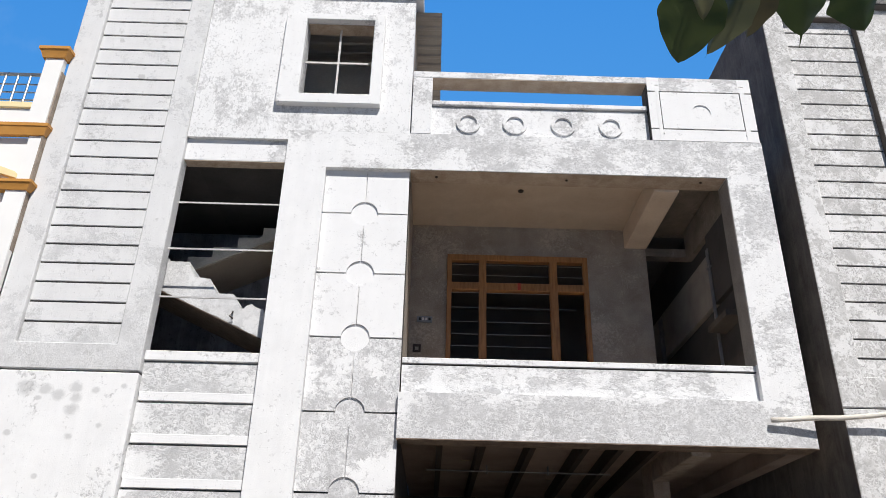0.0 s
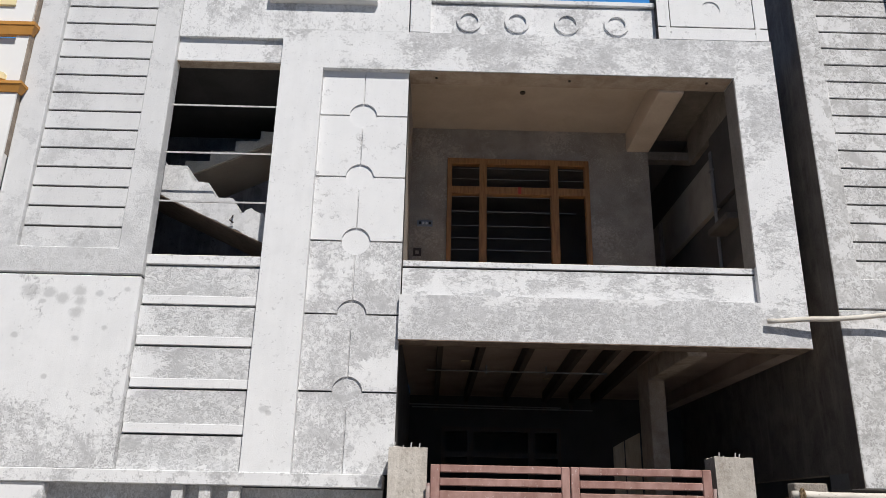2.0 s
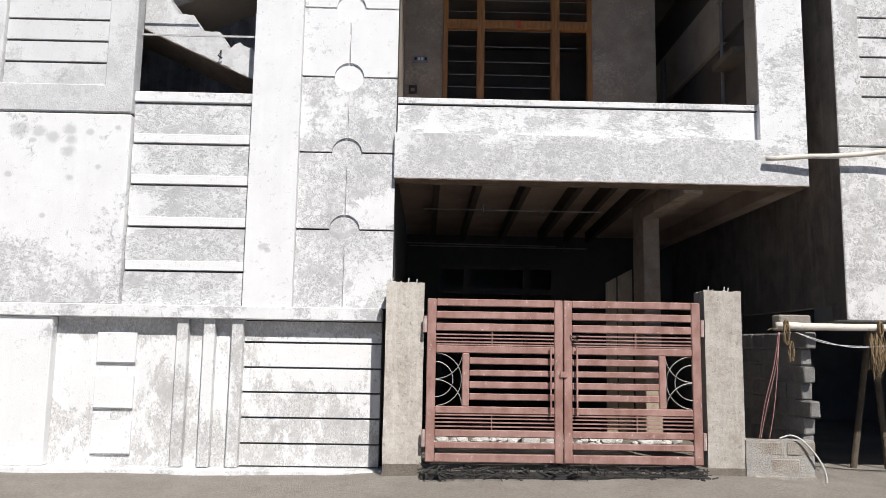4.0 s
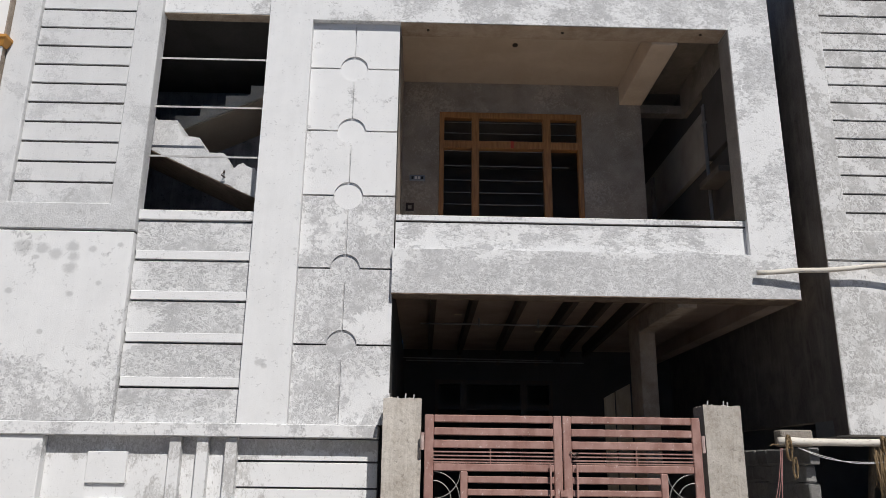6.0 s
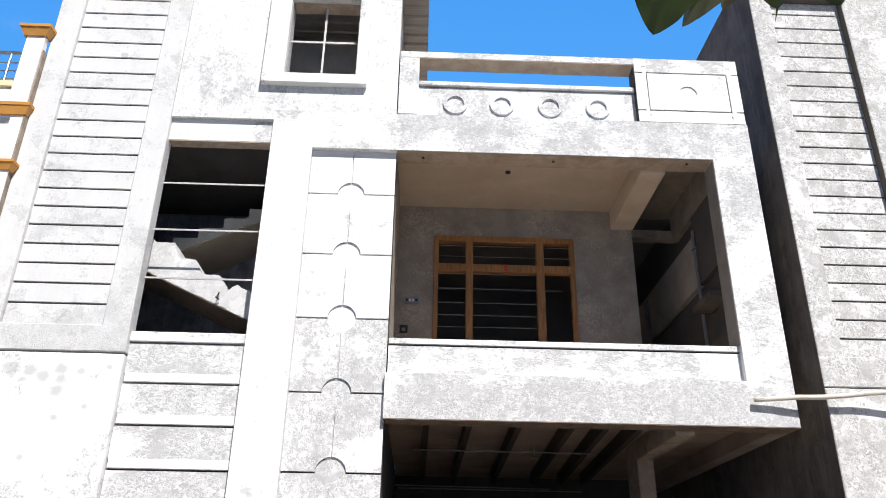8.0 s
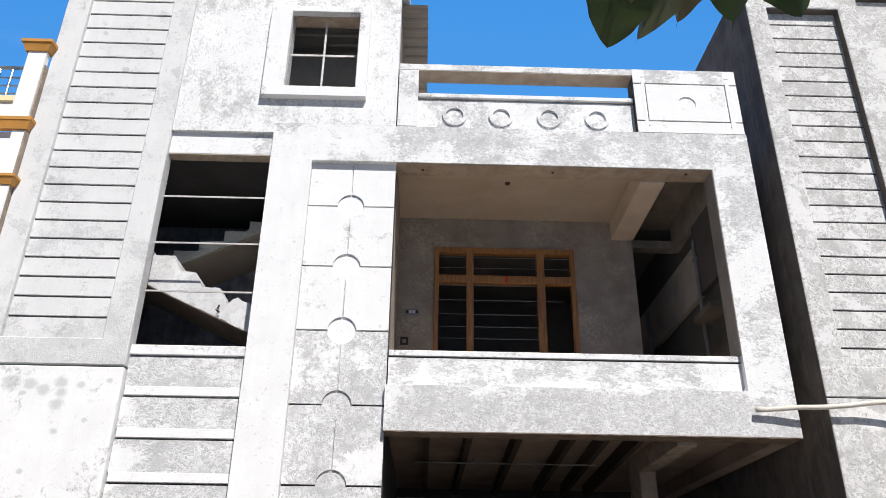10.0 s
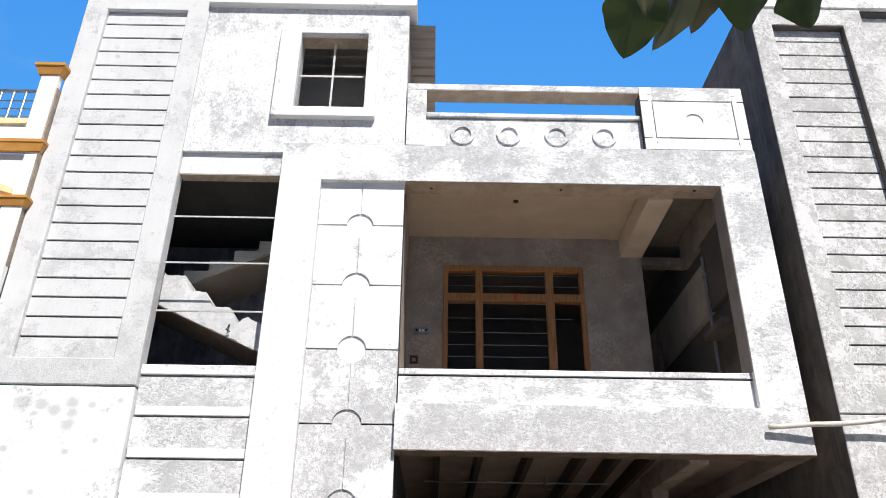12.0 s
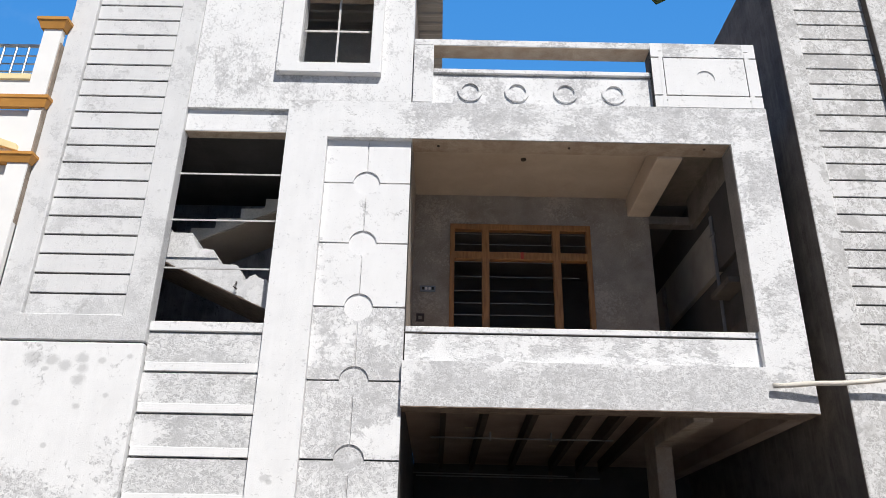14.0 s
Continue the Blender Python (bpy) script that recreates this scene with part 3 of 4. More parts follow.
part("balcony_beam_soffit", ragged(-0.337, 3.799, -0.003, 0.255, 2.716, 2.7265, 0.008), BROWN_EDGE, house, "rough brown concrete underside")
# groove and thin layer added dark to paint the cap's shadow line
part("cap_groove", box(-0.317, 3.328, 0.15, 0.22, 3.4905, 3.505), SHADE_DARK, house)
part("cap_soffit", box(-0.317, 3.328, 0.066, 0.149, 3.4985, 3.505), SHADE_DARK, house, "underside of the parapet cap, shadow put in its colour")
part("balcony_parapet", box(-0.317, 3.328, 0.075, 0.22, 3.185, 3.490), WASH_BEAM, house, "whitewashed balcony parapet", 0.0)
part("parapet_cap", box(-0.317, 3.328, 0.064, 0.25, 3.5055, 3.569), WASH_LOW, house, "white plastered parapet cap", 0.006)
part("balcony_floor", box(-0.327, 3.785, 0.291, 6.3, 2.952, 3.06), SOFFIT, house, "pale cement balcony floor")

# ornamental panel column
# column core coloured near black so its grooves read as shaded
panel = part("panel_column", box(-1.292, -0.330, 0.110, 0.34, 1.4325, 5.797), SHADE_DARK, house, "grooved ornamental column with discs on the grooves")
CX, RIM, GAP = -0.817, 0.150, 0.007
cuts = [1.437, 2.206, 2.985, 3.769, 4.501, 5.240, 5.795]
for j, (z0, z1) in enumerate(zip(cuts, cuts[1:])):
    for side in (-1, 1):
        xa, xb = (-1.290, CX - GAP) if side < 0 else (CX + GAP, -0.332)
        low, high = z0 + (0.010 if j else 0), z1 - (0.010 if j < 5 else 0)
        pts = []
        if side < 0:
            pts += [(xa, low)]
            pts += arc(CX, z0, RIM, 176.5, 92.5, 12) if j else [(xb, low)]
            pts += arc(CX, z1, RIM, 267.5, 183.5, 12) if j < 5 else [(xb, high)]
            pts += [(xa, high)]
        else:
            pts += (arc(CX, z0, RIM, 87.5, 3.5, 12) if j else [(xa, low)])
            pts += [(xb, low), (xb, high)]
            pts += (arc(CX, z1, RIM, -3.5, -87.5, 12) if j < 5 else [(xa, high)])
        part("panel_block", prism(pts, 0.072, 0.141), WASH_BRIGHT if j > 2 else WASH_PANEL, panel)
for z0, z1 in zip(cuts, cuts[1:]):
    part("groove_bed", box(CX - 0.0069, CX + 0.0069, 0.094, 0.109, z0 + 0.152 * (z0 > 1.5), z1 - 0.152 * (z1 < 5.7)), WASH_PANEL, panel)
for z in cuts[1:6]:
    part("disc", prism(arc(CX, z, 0.1495, 0, 352.5, 47), 0.0925, 0.141), WASH_BRIGHT if z > 3.5 else WASH_PANEL, panel)

# terrace parapet
part("parapet_pier", box(-0.336, -0.100, -0.004, 0.24, 6.291, 7.118), WASH, house, "whitewashed parapet pier", 0.006)
part("parapet_lintel", box(-0.336, 2.518, -0.004, 0.24, 7.1185, 7.213), WASH_BEAM, house, "plastered bar along the top of the terrace parapet", 0.006)
part("lintel_soffit", box(-0.10, 2.513, 0.002, 0.235, 7.111, 7.118), SOFFIT_EDGE, house, "bare brown concrete underside")
# black strip paints the shadow line below the parapet ledge
part("ledge_groove", box(-0.100, 2.518, 0.13, 0.20, 6.7505, 6.765), SHADE_DARK, house)
part("parapet_panel", box(-0.100, 2.518, 0.095, 0.20, 6.291, 6.750), WASH, house, "low parapet wall with four plaster rings")
part("parapet_ledge", box(-0.100, 2.518, 0.06, 0.24, 6.7655, 6.826), WASH_LOW, house, "white ledge on the low parapet", 0.006)


def ring_of(cx, cz, r1, r0, y0, y1, n=28):
    bm = bmesh.new()
    loops = []
    for r, y in ((r1, y1), (r1, y0), (r0, y0), (r0, y1)):
        loops.append([bm.verts.new((cx + r * math.cos(2 * math.pi * k / n), y, cz + r * math.sin(2 * math.pi * k / n))) for k in range(n)])
    for a, b in zip(loops, loops[1:]):
        for k in range(n):
            m = (k + 1) % n
            bm.faces.new((a[k], a[m], b[m], b[k]))
    return bm


ring_mesh = mesh_of("ring", ring_of(0, 0, 0.146, 0.102, -0.024, 0.004), WASH)
for x in (0.344, 0.903, 1.484, 2.060):
    piece("ring", ring_mesh, (x, 0.094, 6.522), house)
# pier core is dark to put shade into the crossing grooves
pier = part("end_pier", box(2.519, 3.785, 0.012, 0.24, 6.291, 7.213), SHADE_DARK, house, "whitewashed end pier with crossing grooves and a disc")
G = 0.010


def pier_panel(x0, x1, z0, z1, mat=WASH_BRIGHT, y0=-0.004):
    part("pier_panel", box(x0, x1, y0, 0.051, z0, z1), mat, pier)


Z_LOW, Z_HIGH = 6.457, 7.004
# raised strips beside the upright grooves cover the level grooves
for x0, x1 in ((2.519, 2.612), (3.700, 3.785)):
    pier_panel(x0, x1, 6.291, Z_LOW - G)
    pier_panel(x0, x1, Z_LOW + G, Z_HIGH - G)
    pier_panel(x0, x1, Z_HIGH + G, 7.213)
for x0, x1 in ((2.6122, 2.656), (3.646, 3.6998)):
    pier_panel(x0, x1, 6.291, 7.09, y0=-0.0065)
    pier_panel(x0 + 0.0002, x1 - 0.0002, 7.104, 7.213, y0=-0.0035)
for x0, x1 in ((2.6562, 2.6678), (3.6342, 3.6458)):
    for z0, z1 in ((6.2915, 6.375), (6.40, Z_LOW - G), (Z_HIGH + G, 7.2125)):
        pier_panel(x0, x1, z0, z1, y0=-0.0032)
xa, xb = 2.668, 3.634
pier_panel(xa, xb, 6.291, Z_LOW - G)
pier_panel(xa, xb, Z_HIGH + G, 7.213, WASH_BEAM)
za, zb = Z_LOW + G, Z_HIGH - G
DISC_X, DISC_Z = 3.146, 6.708
left_half = [(DISC_X, za), (xa, za), (xa, zb), (DISC_X, zb)] + arc(DISC_X, DISC_Z, 0.108, 90, 270, 14)
right_half = [(DISC_X, zb), (xb, zb), (xb, za), (DISC_X, za)] + arc(DISC_X, DISC_Z, 0.108, -90, 90, 14)
bm = prism(left_half, -0.004, 0.051)
prism(right_half, -0.004, 0.051, bm)
part("pier_panel", bm, WASH_BRIGHT, pier)
part("disc", prism(arc(DISC_X, DISC_Z, 0.1085, 0, 345, 23), 0.0095, 0.051), WASH, pier)

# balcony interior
# darker than the balcony ceiling, to stand for the unlit room
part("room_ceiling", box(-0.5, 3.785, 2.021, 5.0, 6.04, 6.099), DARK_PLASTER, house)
part("balcony_ceiling", box(2.857, 3.785, 0.291, 2.02, 6.04, 6.099), OLD_CONCRETE, house, "stained concrete ceiling")
part("balcony_ceiling", box(-0.327, 2.856, 0.291, 2.02, 6.04, 6.099), SOFFIT, house, "bare concrete ceiling with a cable outlet")
part("cable_outlet", tube([(1.045, 0.83, 6.025), (1.045, 0.83, 6.0395)], 0.034, 14), DARK_WOOD, house, "dark round cable outlet")
for x, y in ((1.495, 0.133), (3.05, 0.10), (-0.02, 0.14)):
    part("hook_stub", tube([(x, y, 5.777), (x, y, 5.7875)], 0.016, 10), DARK_WOOD, house)
part("cross_beam", box(2.556, 2.856, 0.291, 1.829, 5.76, 6.0395), SOFFIT, house, "bare concrete cross beam", 0.008)
DX = [-0.50, 0.150, 2.032, 2.842]
part("room_wall", wall(DX, [3.061, 3.075, 5.598, 6.0395], [(1, 1)], 1.83, 2.02), ROOM_WALL, house, "bare grey cement wall round the balcony door")
part("balcony_side_wall", box(-0.50, -0.330, 0.341, 1.829, 3.061, 6.0395), ROOM_WALL, house)
part("far_beam", box(2.843, 3.469, 1.86, 2.02, 5.672, 5.79), OLD_CONCRETE, house)
# inner walls coloured dark to imitate unlit depth
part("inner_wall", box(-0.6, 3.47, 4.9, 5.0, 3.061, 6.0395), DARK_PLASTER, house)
part("room_side_wall", box(-0.6, -0.5, 2.021, 4.9, 3.061, 6.0395), SHADE_DARK, house)
# passage wall and panel near black, imitating the passage's shade
part("passage_wall", box(3.47, 3.60, 0.31, 4.9, 3.061, 6.0395), SHADE_DARK, house)
part("side_beam", box(3.40, 3.469, 0.31, 1.855, 5.60, 6.0395), OLD_CONCRETE, house, "stained rough beam along the side of the balcony")
part("passage_band", box(3.40, 3.469, 1.10, 3.9, 4.673, 5.345), BAND_WALL, house, "rough cement band along the side passage")
part("passage_panel", box(3.40, 3.469, 0.32, 1.099, 4.673, 5.599), SHADE_DARK, house, "dark plaster beside the side passage")
part("jamb_lining", box(3.320, 3.3275, 0.012, 0.285, 3.571, 5.787), BAND_WALL, house, "grey lining on the jamb")
# cheek and ledge darkened the same way for passage shade
part("low_cheek", box(3.34, 3.469, 0.32, 0.80, 3.061, 3.835), SHADE_CEMENT, house)
part("ledge_slab", box(3.245, 3.469, 0.42, 1.02, 4.27, 4.345), SHADE_CEMENT, house, "small concrete ledge in the side passage", 0.006)
for y, z0, z1, r in ((3.29, 4.35, 5.29, 0.022), (3.18, 4.35, 5.27, 0.012), (1.09, 3.8, 5.40, 0.013), (1.045, 3.8, 5.40, 0.013)):
    part("conduit", tube([(3.385, y, z0), (3.385, y, z1)], r, 8), DARK_STEEL, house, "dull pipe on the side wall")
    part("conduit_clip", box(3.365, 3.40, y - 0.03, y + 0.03, z1 - 0.26, z1 - 0.235), DARK_STEEL, house)

door = part("door_frame", wall([0.150, 0.212, 0.576, 0.672, 1.515, 1.618, 1.970, 2.032], [3.062, 5.083, 5.190, 5.515, 5.597], [(i, j) for i in (1, 3, 5) for j in (0, 2)], 1.80, 1.90), TEAK, house, "varnished teak door frame with side lights and fanlights", 0.005)
for k, (xa, xb) in enumerate(((0.212, 0.576), (0.672, 1.515), (1.618, 1.970))):
    for z in (5.470, 5.315):
        part("grille_bar", box(xa, xb, 1.85, 1.862, z - 0.004, z + 0.004), DARK_STEEL, door, "steel grille bar")
    if k < 2:
        for z in (5.061, 4.852, 4.655, 4.484, 4.323, 4.15, 3.97, 3.79):
            part("grille_bar", box(xa, xb, 1.85, 1.862, z - 0.004, z + 0.004), DARK_STEEL, door, "steel grille bar")
    else:
        part("grille_bar", box(xa, xb - 0.12, 1.85, 1.862, 4.848, 4.856), DARK_STEEL, door, "steel grille bar")
part("latch", box(1.085, 1.125, 1.785, 1.7995, 5.090, 5.185), RED, door)
part("switch_box", box(-0.230, -0.030, 1.80, 1.829, 4.612, 4.692), PLASTIC, house, "grey plastic switch box on the cement wall", 0.004)
for k in range(4):
    part("switch", box(-0.205 + 0.042 * k, -0.177 + 0.042 * k, 1.795, 1.7995, 4.634, 4.670), WHITE_PAINT if k % 3 else BLACK, house)
part("socket_hole", wall([-0.268, -0.241, -0.194, -0.166], [4.208, 4.235, 4.285, 4.313], [(1, 1)], 1.815, 1.829), DARK_IRON, house)

# stairs inside the tower


def flight(x0, z0, run, rise, n, slope_drop, y0, y1):
    pts, x, z = [(x0, z0)], x0, z0
    for k in range(n):
        x += run
        pts.append((x, z))
        z += rise
        pts.append((x, z))
    pts.append((pts[-1][0], pts[-1][1] - slope_drop))
    pts.append((x0, z0 - slope_drop))
    return prism(pts, y0, y1)


def first_flight():
    """Rough steps down to the right, ending in a broken landing."""
    pts = [(-3.62, 4.93), (-3.16, 4.93), (-3.07, 4.745), (-2.80, 4.741), (-2.715, 4.553), (-2.53, 4.541), (-2.44, 4.366), (-2.235, 4.36),
           (-2.15, 4.195), (-2.08, 4.215), (-2.02, 4.24), (-1.90, 4.19), (-1.84, 4.13), (-1.825, 3.83), (-3.62, 4.645)]
    # worn, uneven edges, rougher at the broken landing
    out = []
    for (xa, za), (xb, zb) in zip(pts, pts[1:] + pts[:1]):
        n = max(1, int(math.hypot(xb - xa, zb - za) / 0.035))
        for k in range(n):
            x, z = xa + (xb - xa) * k / n, za + (zb - za) * k / n
            d = (0.010 + 0.022 * (x > -2.3 and z > 4.1)) * noise.noise_vector((x * 17, 0.4, z * 17))
            out.append((x + d.x, z + d.z))
    return prism(out, 0.42, 1.30)


part("stair_flight", first_flight(), WASH_GREY, house, "rough pale concrete stair flight with a broken landing")
# thin slab added below the flight, soffit shade put in its brown
part("flight_soffit", prism([(-1.83, 3.818), (-1.83, 3.828), (-3.61, 4.637), (-3.61, 4.627)], 0.425, 1.29), BROWN_EDGE, house, "brown underside of the stair flight, darkened for shade")
part("cable_stub", tube([(-2.22, 0.41, 4.15), (-2.21, 0.37, 4.12), (-2.235, 0.36, 4.08), (-2.20, 0.39, 4.06)], 0.010, 6), DARK_IRON, house)
part("stair_flight", flight(-3.47, 5.11, 0.303, 0.146, 6, 0.25, 1.40, 2.29), SOFFIT, house, "upper stair flight in shade")
part("flight_edge", rough_up(flight(-3.47, 5.11, 0.303, 0.146, 6, 0.23, 1.38, 1.399), 3, 0.005), PALE_CEMENT, house, "grey cement edge of the upper stair flight")
part("stair_back_wall", box(-2.94, -1.31, 2.3, 2.4, 1.4325, 6.0995), STAIR_WALL, house)
# stairwell sides and ceilings coloured dark to carry the shade inside
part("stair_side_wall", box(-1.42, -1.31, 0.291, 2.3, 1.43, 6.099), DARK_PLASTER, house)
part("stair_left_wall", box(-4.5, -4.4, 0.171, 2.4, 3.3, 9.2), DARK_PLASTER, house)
part("stair_ceiling", box(-4.4, -2.936, 0.171, 2.4, 6.05, 6.279), SHADE_DARK, house)
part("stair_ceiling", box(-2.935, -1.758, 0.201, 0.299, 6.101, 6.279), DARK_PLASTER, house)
part("stair_ceiling", box(-2.935, -1.421, 0.30, 2.299, 6.05, 6.0985), SHADE_DARK, house, "ceiling over the stairs, coloured dark for shade")
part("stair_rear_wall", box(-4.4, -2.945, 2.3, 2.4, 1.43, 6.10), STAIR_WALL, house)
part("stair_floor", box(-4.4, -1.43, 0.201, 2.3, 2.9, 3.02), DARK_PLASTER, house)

# frieze and lower wall
part("frieze", box(-4.553, -0.424, -0.022, 0.30, 1.307, 1.432), WASH, house, "plastered string course with worn whitewash", 0.008)
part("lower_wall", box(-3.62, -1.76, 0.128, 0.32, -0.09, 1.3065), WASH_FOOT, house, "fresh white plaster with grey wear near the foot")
part("lower_pier", box(-4.553, -3.560, 0.012, 0.127, -0.09, 1.3065), WASH_CLEAN, house, "flat white plastered pier", 0.01)
for z0, z1 in ((0.876, 1.164), (0.445, 0.750), (0.020, 0.327)):
    part("square_panel", box(-3.159, -2.786, 0.095, 0.127, z0, z1), WASH_CLEAN, house, "raised white plaster square", 0.004)
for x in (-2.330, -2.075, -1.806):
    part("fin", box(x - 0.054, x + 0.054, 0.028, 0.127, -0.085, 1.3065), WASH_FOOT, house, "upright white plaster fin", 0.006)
# dark back imitates shade in the grooves of the lower bands
part("groove_back", box(-1.759, -0.424, 0.185, 0.32, -0.09, 1.3065), DARK_PLASTER, house)
g_cut = [-0.085, 0.130, 0.372, 0.613, 0.849, 1.091, 1.305]
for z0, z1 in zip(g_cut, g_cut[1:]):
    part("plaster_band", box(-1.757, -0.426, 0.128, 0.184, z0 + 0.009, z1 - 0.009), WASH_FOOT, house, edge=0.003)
part("plinth", box(-4.553, -0.37, -0.06, 0.33, -0.75, -0.0905), WASH_LOW, house, "whitewashed plinth ledge", 0.01)

# carport under the balcony
part("carport_floor", box(-0.36, 3.40, -0.31, 6.3, -0.75, 0.02), DARK_EARTH, house, "dusty earth carport floor")
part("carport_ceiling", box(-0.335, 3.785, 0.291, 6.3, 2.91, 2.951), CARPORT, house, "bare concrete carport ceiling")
def joist(x0, x1, half=0.031, y0=0.292, y1=4.45):
    bm = box(-half, half, y0, y1, 2.742, 2.909)
    for v in bm.verts:
        v.co.x += x0 + (x1 - x0) * (v.co.y - y0) / (y1 - y0)
    return bm


for x0, x1 in ((0.093, 0.085), (0.535, 0.545), (1.047, 1.148), (1.592, 1.750), (1.946, 2.158), (2.300, 2.50)):
    part("joist", joist(x0, x1), DARK_WOOD, house, "dark timber joist")
for x in (0.085, 0.545, 1.148, 1.750, 2.158):
    part("joist_hanger", box(x - 0.028, x + 0.028, 4.451, 4.475, 2.60, 2.74), BACK_WOOD, house, "short brown timber hanger under a joist end", 0.004)
for x, y in ((0.42, 1.98), (1.60, 3.15)):
    part("ceiling_strip", box(x - 0.05, x + 0.05, y - 0.012, y + 0.012, 2.895, 2.909), PLY, house, "small pale strip on the ceiling")
part("carport_beam", box(2.635, 2.835, 0.291, 1.80, 2.680, 2.909), BARE, house, "bare concrete beam", 0.008)
part("carport_column", box(2.635, 2.835, 1.801, 2.28, 0.021, 2.909), SOFFIT_EDGE, house, "bare concrete carport column", 0.01)
# carport walls near black: deep shade put into their colour
part("carport_side_wall", box(-0.75, -0.336, 0.341, 5.22, -0.7, 2.909), SHADE_DARK, house)
part("carport_back_wall", wall([-0.335, 0.185, 2.075, 3.785], [0.021, 0.03, 2.421, 2.909], [(1, 1)], 5.0, 5.2), SHADE_DARK, house)
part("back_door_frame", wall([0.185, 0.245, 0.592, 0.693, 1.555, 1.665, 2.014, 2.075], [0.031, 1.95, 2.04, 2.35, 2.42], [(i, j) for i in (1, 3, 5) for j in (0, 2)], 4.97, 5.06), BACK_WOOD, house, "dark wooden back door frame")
part("back_room_wall", box(-0.5, 3.3, 6.2, 6.3, 0.021, 2.909), SHADE_DARK, house)
part("slab_edge_beam", box(3.60, 3.79, 0.291, 5.2, 2.716, 2.909), CARPORT, house)
for pts in ([(-0.33, 4.42, 2.690), (2.0, 4.42, 2.672)], [(-0.05, 1.68, 2.727), (2.11, 1.70, 2.727)], [(-0.28, 4.40, 2.645), (2.48, 4.40, 2.640)]):
    part("conduit", tube(pts, 0.010, 6), DARK_STEEL, house, "thin steel conduit under the carport ceiling")
for x in (0.66, 1.38):
    part("conduit_hanger", tube([(x, 1.685, 2.70), (x, 1.685, 2.80)], 0.012, 6), DARK_STEEL, house)

# unseen closing walls, added to stop sky glow from behind the carport
part("rear_passage_wall", box(2.2, 4.0905, 5.21, 5.3, -0.7, 6.09), SHADE_DARK, house)
part("back_room_side", box(-0.75, -0.5, 5.221, 6.3, 0.021, 2.909), SHADE_DARK, house)

ply = thing("plywood_sheet", (2.4, 2.35, 0.021), "pale plywood sheet leaning in the carport", "board")
part("sheet", prism([(2.286, 0.022), (2.42, 0.022), (2.42, 2.000), (2.286, 1.925)], 2.30, 2.325), PLY, ply)
part("sheet", prism([(2.445, 0.022), (2.63, 0.022), (2.63, 2.110), (2.445, 2.013)], 2.33, 2.355), PLY, ply)
# ---- neighbouring houses ----
right = thing("neighbour_house", (6, 2, 0), "neighbouring cement-plastered house with worn whitewash and banded recess", "house", "neighbouring houses")
Y0 = -0.05
rf = part("front_wall", wall([4.090, 4.350, 5.280, 5.55, 9.5], [1.395, 3.119, 3.133, 3.45, 8.235, 8.308, 8.515], [(1, 3), (3, 5), (0, 1), (1, 1), (2, 1), (3, 1)], Y0, 0.22), WASH_MAP, right, "whitewashed front worn to grey maps, with a banded recess", 0.008)
# recess and seam backs carry the groove shade in their colour
part("recess_back", box(4.350, 5.280, 0.067, 0.2195, 3.45, 8.235), SHADE_DARK, right)
part("seam_back", box(4.091, 9.5, -0.015, 0.2195, 3.1192, 3.1328), SHADE_DARK, right)
# thin lining paints the shaded side of the whitewashed front wall
part("bare_edge", box(4.085, 4.0895, -0.044, 0.22, 1.40, 8.51), SIDE_WALL, right, "edge lining beside the gap, coloured for side shade")
# linings put the reveals' shade into a dark colour
part("recess_reveal", box(5.274, 5.2797, -0.044, 0.0515, 3.452, 8.227), SHADE_CEMENT, right, "reveal of the recess, shade put in its colour")
part("recess_reveal", box(4.352, 5.2735, -0.044, 0.0515, 8.228, 8.2347), SHADE_CEMENT, right, "reveal of the recess, shade put in its colour")
part("niche_back", box(5.52, 9.5, 0.10, 0.2195, 8.27, 8.514), WASH_MAP, right)
# dark strip painted in as the shadow under the coping
part("coping_groove", box(4.091, 9.5, 0.0, 0.22, 8.5155, 8.5395), SHADE_DARK, right)
part("coping", box(4.088, 9.5, -0.058, 0.22, 8.540, 8.80), WASH_LOW, right, "white plastered coping along the roof", 0.006)
# bands grow a little taller upwards
rb_cut = [3.45] + [3.678 + 0.2105 * k + 0.000385 * k * k for k in range(21)] + [8.235]
for z0, z1 in zip(rb_cut, rb_cut[1:]):
    part("plaster_band", box(4.351, 5.279, 0.052, 0.149, z0 + 0.010, z1 - 0.010), WASH_MAP, rf, edge=0.004)
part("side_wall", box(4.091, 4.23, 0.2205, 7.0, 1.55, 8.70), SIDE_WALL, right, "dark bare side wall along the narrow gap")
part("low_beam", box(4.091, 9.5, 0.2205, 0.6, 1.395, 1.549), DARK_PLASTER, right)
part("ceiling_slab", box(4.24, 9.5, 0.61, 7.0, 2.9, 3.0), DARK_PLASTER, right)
# added out of view to keep rear sky light out of the gap
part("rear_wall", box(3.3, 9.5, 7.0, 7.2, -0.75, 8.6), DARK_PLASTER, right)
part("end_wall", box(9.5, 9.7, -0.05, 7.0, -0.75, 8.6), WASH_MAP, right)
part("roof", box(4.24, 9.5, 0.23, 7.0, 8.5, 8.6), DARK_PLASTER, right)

left = thing("neighbour_house", (-6, 1, 0), "finished white neighbouring house with orange cornices and a steel terrace rail", "house", "neighbouring houses")
LY = -0.10
part("main_wall", box(-9.5, -4.724, LY + 0.08, 1.2, -0.75, 6.057), WHITE_PAINT, left, "bright white painted wall")
part("terrace_parapet", box(-9.5, -4.791, LY + 0.02, LY + 0.22, 6.206, 6.429), WHITE_PAINT, left)
